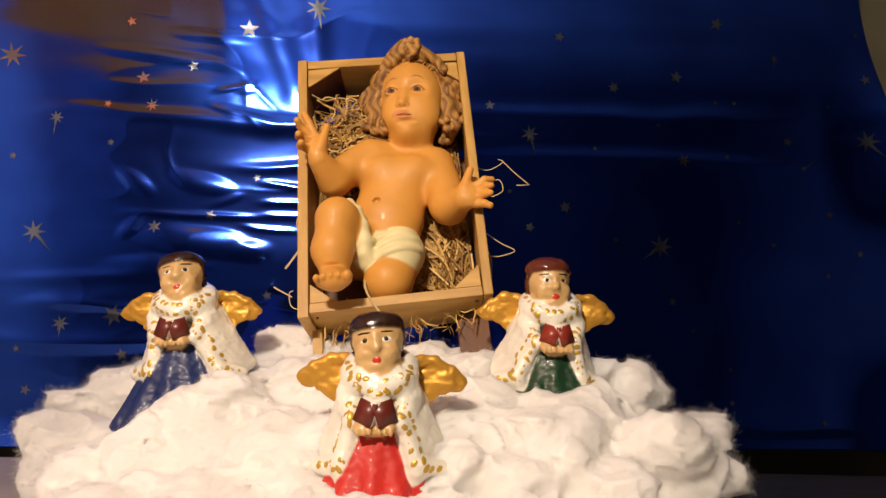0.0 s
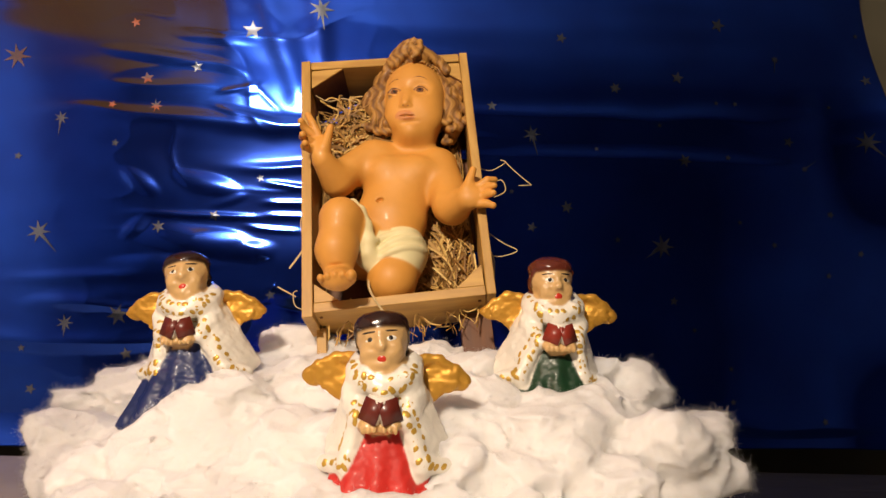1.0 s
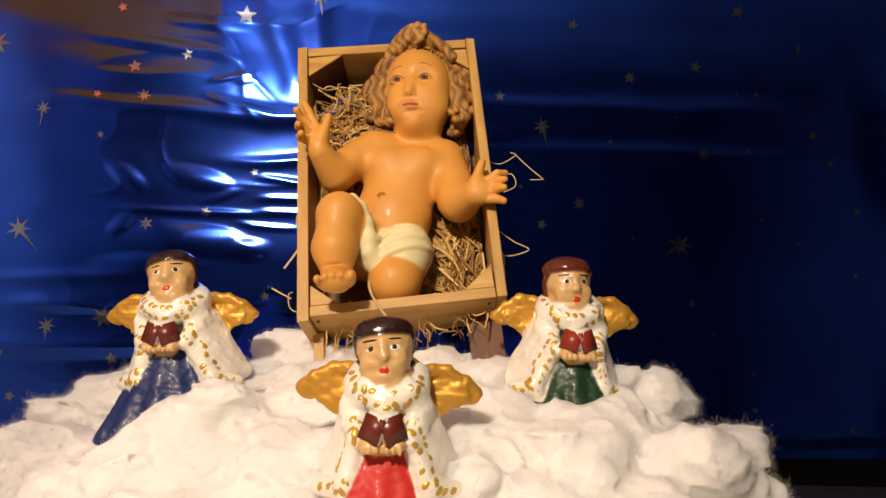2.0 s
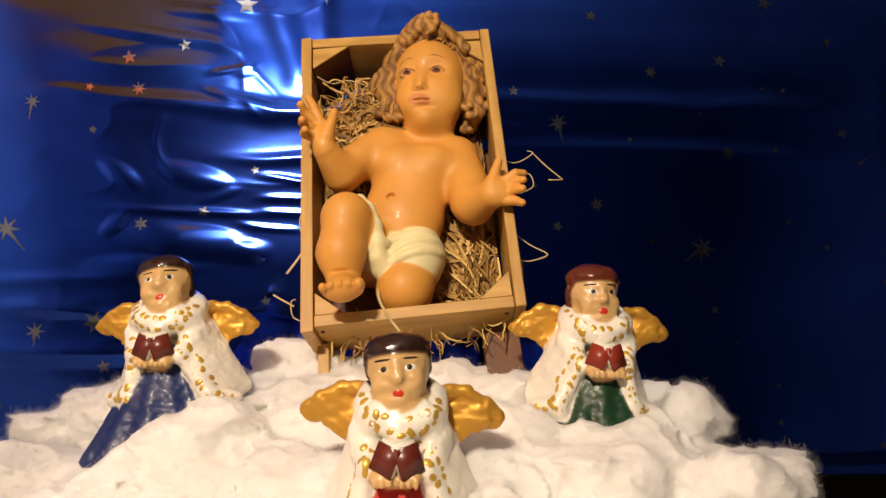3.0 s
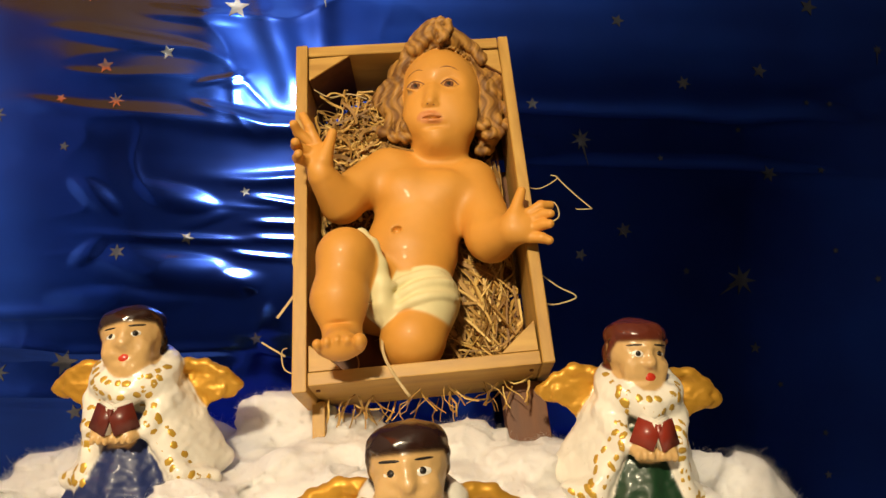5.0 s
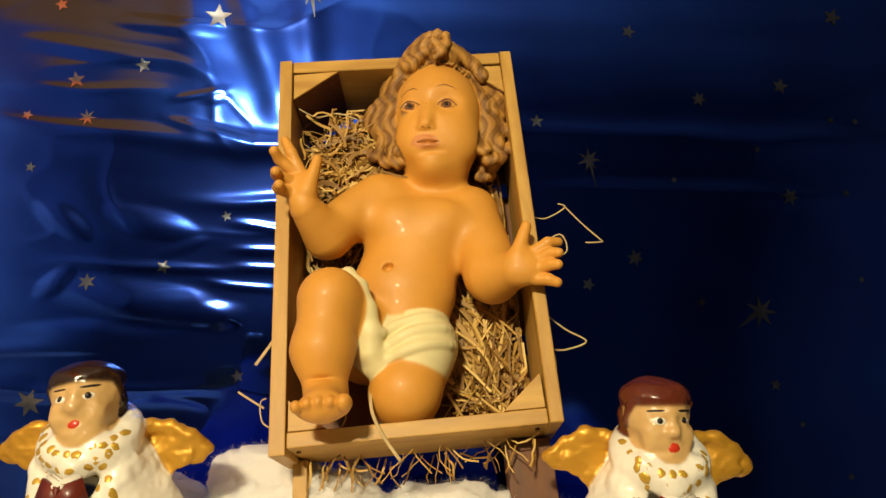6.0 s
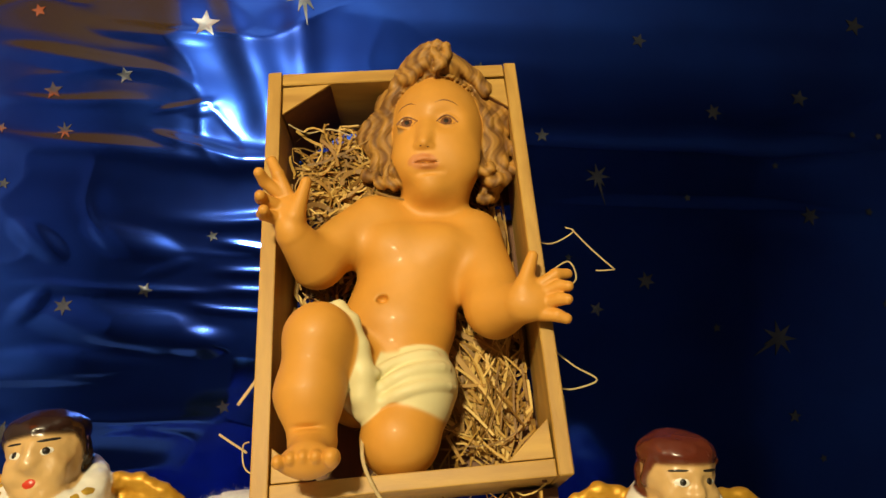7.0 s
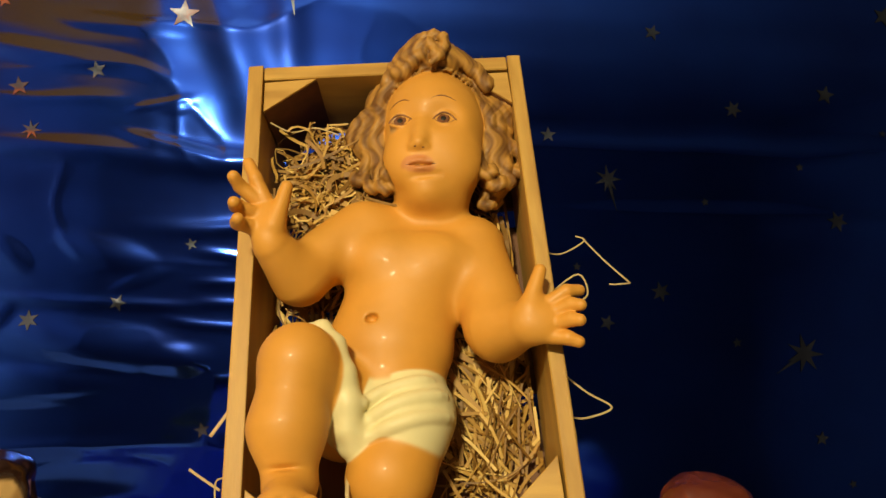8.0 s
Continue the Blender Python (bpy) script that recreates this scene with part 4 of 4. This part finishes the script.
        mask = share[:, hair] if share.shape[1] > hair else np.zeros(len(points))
        out = points + normals * (mask * (0.0007 * comb + 0.0003 * curl))[:, None]
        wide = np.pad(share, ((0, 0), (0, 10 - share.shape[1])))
        ridge_share = mask * np.clip(0.5 + 0.5 * comb + 0.5 * value_noise(u * 60, v * 60, n * 60, 52), 0, 1) * 0.80
        wide[:, ridge_tone] += ridge_share
        wide[:, hair] -= ridge_share
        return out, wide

    # painted eyes and brows
    coat = Coat()
    for (u, v), shift in zip(eyes, (-0.0004, -0.0010)):
        for paint, reach, dot, lift in ((iris, 0.0044, 0.0019, 0.0003), (pupil, 0.0014, 0.0015, 0.0005)):
            for ring, count in ((0.0, 1), (0.5, 7), (1.0, 13)):
                for i in range(count):
                    a = 2 * math.pi * i / count
                    p, m = c.touch((u + shift + reach * ring * math.cos(a), v - 0.0004 + reach * ring * math.sin(a), 0.06), (0, 0, -1))
                    coat.dab(p + m * (lift + 0.0003), m, dot, dot, lift, paint, (0, 1, 0))
        for i in range(21):
            w = (i - 10) / 10
            p, m = c.touch((u + 0.0108 * w, v - 0.0010 * w + 0.0066 * (1 - w * w), 0.06), (0, 0, -1))
            coat.dab(p + m * 0.0004, m, 0.0016, 0.0010, 0.0005, brow, (0, 1, 0), -0.9 * w)
            p, m = c.touch((u + 0.0098 * w, v - 0.0010 * w - 0.0060 * (1 - w * w), 0.06), (0, 0, -1))
            coat.dab(p + m * 0.0002, m, 0.0013, 0.0004, 0.0004, brow, (0, 1, 0), 0.7 * w)
            p, m = c.touch((u + (0.0090 if u < 0.18 else 0.0110) * w + 0.0008, v + 0.0196 - 0.0012 * w + 0.0034 * (1 - w * w), 0.06), (0, 0, -1))
            coat.dab(p + m * 0.0004, m, 0.0018, 0.0007 * (1.15 - w * w), 0.0004, brow, (0, 1, 0), -0.5 * w)
    for i in range(15):
        w = (i - 7) / 7
        p, m = head.touch((0.1738 + 0.0128 * w, 0.3212 - 0.0014 * w + 0.0006 * w * w, 0.06), (0, 0, -1))
        coat.dab(p + m * 0.0003, m, 0.0016, 0.0009 * (1.2 - w * w), 0.0005, mouth, (0, 1, 0))
    for u, v in ((0.1695, 0.3385), (0.1770, 0.3374)):
        p, m = head.touch((u, v, 0.06), (0, 0, -1))
        coat.dab(p, m, 0.0018, 0.0009, 0.0004, mouth, (0, 1, 0))
    ob = figure("infant_statue", c, coat, [SKIN, HAIR, CLOTH, LIP, EYE, IRIS, BLACK, BROW, RIDGE_HAIR, MOUTH_LINE], INFANT_PAINT, combed)
    ob.matrix_world = CRATE
    return tagged(ob, "painted plaster infant figure in a cream loincloth lying in the crate", "statue")


infant_statue()

# ---- the three carol angels ----


def angel_figurine(skirt, hair_paint, label, m, seed, look_turn=0.0, look_up=0.0, lean=0.0, reach=(0.058, 0.062), wing_drop=0.0, cover=BOOK):
    face, robe, gold, book, lower, hair, mouth, black, trim = range(9)
    rnd = random.Random(seed)
    c = Clay((-0.112, -0.082, -0.012), (0.112, 0.070, 0.235), 0.0016)
    # skirt with deep folds
    c.limb((0, 0.000, 0.000), (0, 0, 0.104), 0.067, 0.020, lower, 0.004)
    for i in range(7):
        a = math.pi * (i / 6) + math.pi
        c.limb((0.075 * math.cos(a), 0.064 * math.sin(a), -0.004), (0.017 * math.cos(a), 0.020 * math.sin(a), 0.106), 0.0125, 0.0045, lower, 0.014)
    if reach[1] > 0.075:
        c.limb((0.030, -0.010, 0.070), (0.076, -0.022, 0.022), 0.020, 0.018, lower, 0.010)
    # trunk and the flared coat, open at the front
    c.ball((0, 0.008, 0.124), (0.032, 0.020, 0.036), robe, 0.008)
    for s, out in ((-1, reach[0]), (1, reach[1])):
        for j in range(6):
            w = j / 5
            foot = (s * (out - 0.024 * (1 - w) ** 1.5), -0.030 + 0.050 * w, 0.058 + 0.014 * w)
            c.limb((s * (0.020 + 0.008 * w), -0.014 + 0.026 * w, 0.148), foot, 0.0095, 0.0088, robe, 0.009)
        c.limb((s * (out - 0.022), -0.032, 0.066), (s * (out + 0.001), -0.018, 0.060), 0.0085, 0.0085, robe, 0.006)
        c.limb((s * 0.034, -0.008, 0.132), (s * 0.024, -0.034, 0.108), 0.0115, 0.0090, robe, 0.007)
        c.limb((s * 0.024, -0.030, 0.108), (s * (out - 0.022), -0.032, 0.064), 0.0070, 0.0075, robe, 0.006)
    # shawl collar, higher behind the head and open in front
    ring = [(0.0300 * math.cos(a), 0.000 + 0.0255 * math.sin(a), 0.157 + 0.015 * math.sin(a)) for a in np.linspace(0, 2 * math.pi, 19)]
    c.strand(ring, 0.0085, 0.0085, robe, 0.010)
    c.ball((0, 0.000, 0.146), (0.034, 0.026, 0.017), robe, 0.010)
    c.limb((-0.020, -0.022, 0.150), (0.002, -0.030, 0.134), 0.0085, 0.0080, robe, 0.006)
    c.limb((0.020, -0.022, 0.150), (-0.002, -0.030, 0.134), 0.0085, 0.0080, robe, 0.006)
    # head
    turn = Euler((radians(look_up), radians(lean), radians(look_turn))).to_matrix()
    angles = (look_up, lean, look_turn)
    centre = Vector((-0.004, -0.004, 0.183))

    def head(p):
        return tuple(centre + turn @ Vector(p))

    c.ball(head((0, 0, 0.007)), (0.0275, 0.0265, 0.0265), face, 0.003, angles)
    c.ball(head((0, -0.003, -0.013)), (0.0205, 0.0215, 0.0210), face, 0.012, angles)
    c.ball(head((0, -0.013, -0.022)), (0.015, 0.012, 0.012), face, 0.010)
    c.ball(head((0, -0.0265, -0.003)), (0.0052, 0.0050, 0.0048), face, 0.005)
    c.limb(head((0, -0.025, 0.010)), head((0, -0.0270, -0.003)), 0.0028, 0.0044, face, 0.006)
    for s in (-1, 1):
        c.ball(head((s * 0.013, -0.019, -0.009)), (0.009, 0.007, 0.009), face, 0.008)
    c.ball(head((0, 0.0035, 0.0205)), (0.0296, 0.0290, 0.0170), hair, 0.0015, angles)
    c.ball(head((0, 0.0120, 0.0020)), (0.0278, 0.0195, 0.0265), hair, 0.0015, angles)
    for s in (-1, 1):
        c.limb(head((s * 0.0250, -0.005, 0.015)), head((s * 0.0258, 0.002, 0.000)), 0.0048, 0.0040, hair, 0.003)
    # cupped hands under the book
    c.ball((0.000, -0.038, 0.101), (0.018, 0.010, 0.008), face, 0.004)
    for s in (-1, 1):
        c.ball((s * 0.012, -0.042, 0.103), (0.0095, 0.008, 0.0075), face, 0.003)
        for i in range(3):
            c.ball((s * (0.005 + 0.0056 * i), -0.048, 0.100), (0.0030, 0.004, 0.0050), face, 0.0012)
    # wings: broad leaves with a thick upper edge and a lobe below
    for s in (-1, 1):
        k = wing_drop
        c.ball((s * 0.050, 0.021, 0.149 - k), (0.030, 0.0050, 0.0195), gold, 0.005, (0, s * 14, s * -8))
        c.ball((s * 0.072, 0.024, 0.147 - k), (0.020, 0.0046, 0.0110), gold, 0.005, (0, s * 24, s * -8))
        c.ball((s * 0.044, 0.021, 0.137 - k), (0.019, 0.0048, 0.0140), gold, 0.005, (0, s * 40, s * -8))
        c.strand([(s * 0.024, 0.016, 0.158 - k), (s * 0.042, 0.018, 0.167 - k), (s * 0.058, 0.019, 0.168 - k), (s * 0.076, 0.022, 0.158 - k), (s * 0.090, 0.025, 0.146 - k)], 0.0052, 0.0048, gold, 0.005)
    # hand-made unevenness
    axes = [c.low[k] + c.cell * np.arange(c.size[k]) for k in range(3)]
    x, y, z = np.meshgrid(*axes, indexing="ij")
    near = np.abs(c.field) < 0.008
    c.field[near] += (0.0013 * value_noise(x[near] * 70, y[near] * 70, z[near] * 70, seed) + 0.0007 * value_noise(x[near] * 190, y[near] * 190, z[near] * 190, seed + 1)).astype(np.float32)
    wing = near & (c.near[gold] < np.minimum(c.near[robe], c.near[face]))
    c.field[wing] += (0.0011 * np.abs(value_noise(x[wing] * 150, y[wing] * 90, z[wing] * 170, seed + 2)) - 0.0004).astype(np.float32)
    # open book held up in front: two covers meeting at the spine, pages standing above them
    coat = Coat()
    for s in (-1, 1):
        tilt = pose(s * 0.0098, -0.0480, 0.1180, -8, s * -17, s * 30)
        coat.slab(tilt, (0.0215, 0.0024, 0.0230), book)
        coat.slab(tilt @ Matrix.Translation((-s * 0.0004, 0.0030, 0.0018)), (0.0205, 0.0034, 0.0250), robe)
        coat.slab(tilt @ Matrix.Translation((-s * 0.0008, 0.0058, 0.0024)), (0.0190, 0.0022, 0.0255), robe)

    def paint(p, way, w, h, lift, mat, roll=0.0, ragged=0.0):
        at, normal = c.touch(Vector(p) - Vector(way) * 0.08, way)
        coat.dab(at, normal, w, h, lift, mat, (0, 0, 1), roll, ragged)

    ahead = turn @ Vector((0, 1, 0))
    tip = radians(-lean)
    for s in (-1, 1):
        paint(head((s * 0.0115, 0, 0.0045)), ahead, 0.0056, 0.0034, 0.0006, robe, tip)
        paint(head((s * 0.0108, -0.0006, 0.0048)), ahead, 0.0031, 0.0031, 0.0014, black)
        paint(head((s * 0.0120, 0, 0.0125)), ahead, 0.0086, 0.0012, 0.0008, black, tip + s * -0.06)
    paint(head((0, 0, -0.0160)), ahead, 0.0056, 0.0050, 0.0010, mouth)
    paint(head((0.0003, -0.0005, -0.0163)), ahead, 0.0030, 0.0027, 0.0012, book)
    # gold dabs over the collar and down both coat edges
    front = Vector((0, 1, 0))
    for row, (r, drop) in enumerate(((0.0335, 0.005), (0.0300, -0.007), (0.0230, -0.019))):
        count = 11 - 2 * row
        for i in range(count):
            a = math.pi * (1.02 + 0.96 * (i + 0.5 * (row % 2)) / (count - 0.5))
            p = (r * math.cos(a) + rnd.gauss(0, 0.0012), 0, 0.160 + 0.017 * math.sin(a) + drop + rnd.gauss(0, 0.0012))
            paint(p, front, rnd.uniform(0.0032, 0.0048), rnd.uniform(0.0030, 0.0042), 0.0005, trim, rnd.uniform(0, 3), 0.16)
    for s, out in ((-1, reach[0]), (1, reach[1])):
        for i in range(8):
            t = i / 7
            for off in (-0.001, 0.0085):
                x = s * (0.024 + (out - 0.046) * t + off * (0.6 + 0.6 * t)) + rnd.gauss(0, 0.0009)
                z = 0.122 - 0.060 * t + rnd.gauss(0, 0.0016) + (0.004 if off > 0 else 0)
                paint((x, 0, z), front, rnd.uniform(0.0026, 0.0040), rnd.uniform(0.0034, 0.0052), 0.0005, trim, rnd.uniform(-0.6, 0.6), 0.16)
        for i in range(3):
            paint((s * (out - 0.016 + 0.008 * i), 0, 0.062 + rnd.gauss(0, 0.002)), front, 0.0036, 0.0036, 0.0005, trim, rnd.uniform(0, 3), 0.16)
    ob = figure("angel_figurine", c, coat, [FACE, ROBE, GOLD, cover, skirt, hair_paint, MOUTH, BLACK, MUSTARD], ANGEL_PAINT)
    ob.matrix_world = m
    return tagged(ob, label, "figurine", "carol angels")


angel_figurine(BLUE, BLACK_HAIR, "glazed clay angel with gold wings and blue skirt, holding a book", pose(-0.304, 0.790, 0.143, 0, -2, 3), 11, 5, -10, -8, (0.050, 0.080), 0.006)
angel_figurine(RED, BLACK_HAIR, "glazed clay angel with gold wings and red skirt, holding a book", pose(-0.032, 0.640, 0.064, 0, 1, 2), 12, 0, -4, -8, (0.056, 0.066), 0.0)
angel_figurine(GREEN, RED_HAIR, "glazed clay angel with reddish hair and green skirt, holding a book", pose(0.172, 0.800, 0.143, 0, 1, 4), 13, 9, 0, -2, (0.070, 0.056), 0.0, RED_BOOK)

# ---- the cotton wool cloud ----


def cotton_height(x, y):
    """Height of the cloud's top at a place."""
    rise = np.interp(y, [0.50, 0.56, 0.62, 0.68, 0.72, 0.80, 0.90, 0.98], [0.070, 0.082, 0.105, 0.150, 0.176, 0.200, 0.228, 0.195])
    ends = np.interp(x, [-0.50, -0.46, -0.34, -0.22, 0.20, 0.36, 0.41], [0.40, 0.48, 0.68, 1.0, 1.0, 0.62, 0.45])
    return TABLE_Z + (rise - TABLE_Z) * ends + 0.030 * math.exp(-((x - 0.02) / 0.06) ** 2 - ((y - 0.86) / 0.05) ** 2)


def cotton_cloud():
    rnd = random.Random(5)
    c = Clay((-0.58, 0.40, TABLE_Z - 0.008), (0.50, 1.06, 0.31), 0.0032)
    for x in np.arange(-0.44, 0.37, 0.07):
        for y in np.arange(0.53, 0.96, 0.07):
            if not np.interp(y, [0.50, 0.60, 0.75], [-0.29, -0.33, -0.410]) < x < np.interp(y, [0.50, 0.60, 0.75], [0.15, 0.19, 0.315]):
                continue
            top = cotton_height(x, y) - 0.030
            c.limb((x, y, TABLE_Z + 0.01), (x, y, max(top - 0.03, TABLE_Z + 0.012)), 0.048, 0.045, 0, 0.02)
    for _ in range(270):
        x, y = rnd.uniform(-0.47, 0.39), rnd.uniform(0.50, 0.97)
        if not np.interp(y, [0.50, 0.60, 0.75], [-0.32, -0.36, -0.440]) < x < np.interp(y, [0.50, 0.60, 0.75], [0.16, 0.20, 0.330]):
            continue
        r = rnd.uniform(0.020, 0.048)
        z = cotton_height(x, y) - r * rnd.uniform(0.55, 0.95)
        c.ball((x, y, z), (r * rnd.uniform(0.9, 1.7), r * rnd.uniform(0.8, 1.3), r * rnd.uniform(0.55, 0.9)), 0, 0.008, (rnd.uniform(-25, 25), rnd.uniform(-25, 25), rnd.uniform(0, 180)))
    # loose rags at the ends and a puff before the blue skirt
    for x, y, z, rx, ry, rz, turn in [(-0.425, 0.76, 0.128, 0.060, 0.030, 0.014, 12), (-0.465, 0.80, 0.110, 0.040, 0.030, 0.016, -20), (-0.395, 0.71, 0.085, 0.05, 0.04, 0.03, 0),
                                      (0.335, 0.75, 0.142, 0.050, 0.030, 0.013, -14), (0.340, 0.72, 0.105, 0.050, 0.03, 0.016, 8), (0.29, 0.70, 0.072, 0.045, 0.03, 0.014, -6),
                                      (0.310, 0.86, 0.192, 0.045, 0.024, 0.024, 20), (-0.36, 0.89, 0.185, 0.060, 0.040, 0.030, 12), (-0.42, 0.88, 0.160, 0.060, 0.040, 0.028, 18), (-0.30, 0.91, 0.205, 0.050, 0.040, 0.030, 8), (-0.475, 0.86, 0.138, 0.050, 0.035, 0.020, 22), (-0.200, 0.930, 0.235, 0.050, 0.035, 0.030, 10), (-0.130, 0.920, 0.225, 0.045, 0.035, 0.026, 0), (-0.262, 0.720, 0.160, 0.050, 0.034, 0.026, -22), (-0.235, 0.745, 0.182, 0.045, 0.030, 0.022, -10)]:
        c.ball((x, y, z), (rx, ry, rz), 0, 0.024, (0, turn, 10))
    axes = [c.low[k] + c.cell * np.arange(c.size[k]) for k in range(3)]
    x, y, z = np.meshgrid(*axes, indexing="ij")
    near = np.abs(c.field) < 0.022
    xn, yn, zn = x[near], y[near], z[near]
    bend = value_noise(xn * 14, yn * 14, zn * 14, 31)
    tuft = 1 - np.abs(value_noise(xn * 34 + 0.9 * bend, yn * 34 + 0.5 * bend, zn * 40 + 0.9 * bend, 33))
    wisp = 1 - np.abs(value_noise(xn * 85 + 1.6 * bend, yn * 85 - bend, zn * 95 + 1.6 * bend, 35))
    c.field[near] += (0.0085 * value_noise(xn * 17 + 0.5 * bend, yn * 17 + 0.3 * bend, zn * 24 + 0.5 * bend, 32)
                      - 0.0080 * (tuft ** 2 - 0.4) - 0.0024 * (wisp ** 2 - 0.4)
                      + 0.0005 * value_noise(xn * 190 + bend, yn * 190, zn * 210, 34)).astype(np.float32)
    points, quads = c.skin()
    normals = np.zeros((len(points), 3))
    cr = np.cross(points[quads[:, 2]] - points[quads[:, 0]], points[quads[:, 3]] - points[quads[:, 1]])
    for k in range(4):
        np.add.at(normals, quads[:, k], cr)
    normals /= np.linalg.norm(normals, axis=1)[:, None] + 1e-9
    # loose fibres, each a thin bent strip
    gen = np.random.default_rng(8)
    reachable = np.where((points[:, 2] > TABLE_Z + 0.012) & (normals[:, 2] > -0.6))[0]
    ends = reachable[(points[reachable, 0] < -0.40) | (points[reachable, 0] > 0.29)]
    count, far = 200000, 45000
    picked = np.concatenate((gen.choice(reachable, count - far), gen.choice(ends, far)))
    loose = (np.arange(count) >= count - far)[:, None]
    p, nrm = points[picked], normals[picked]
    way = gen.normal(size=(count, 3)) * (1, 1, 0.5)
    way += loose * np.stack((np.sign(p[:, 0]) * 0.8, np.full(count, -0.1), np.full(count, 0.2)), 1)
    way -= nrm * (way * nrm).sum(1, keepdims=True) * 0.9
    way /= np.linalg.norm(way, axis=1, keepdims=True)
    length = gen.uniform(0.004, 0.011, (count, 1)) * np.where(loose, gen.uniform(0.6, 1.7, (count, 1)), 1)
    rise = np.where(loose, gen.uniform(0.1, 0.7, (count, 1)), gen.uniform(0.05, 0.5, (count, 1)))
    heading, at, spine = way + nrm * rise, p - nrm * 0.001, []
    curl = gen.normal(size=(count, 3)) * 0.75
    for k in range(4):
        spine.append(at)
        heading = heading + curl + gen.normal(size=(count, 3)) * 0.25
        heading /= np.linalg.norm(heading, axis=1, keepdims=True)
        at = at + heading * length * 0.33
    side = np.cross(way, nrm + 0.5 * gen.normal(size=(count, 3)))
    side *= gen.uniform(0.00004, 0.00010, (count, 1)) / (np.linalg.norm(side, axis=1, keepdims=True) + 1e-9)
    strip = np.stack([q + sign * side for q in spine for sign in (-1, 1)], 1).reshape(-1, 3)
    base = len(points) + 8 * np.arange(count)[:, None]
    strip_faces = np.concatenate([base + np.array((2 * k, 2 * k + 1, 2 * k + 3, 2 * k + 2)) for k in range(3)])
    verts = np.concatenate((points, strip))
    faces = np.concatenate((quads, strip_faces))
    ob = new("cotton_cloud", mesh_from("cotton_cloud", verts, faces, [COTTON]))
    return tagged(ob, "fluffy white cotton wool heaped round the figures like a cloud", "cotton wool", kind="stuff")


cotton_cloud()
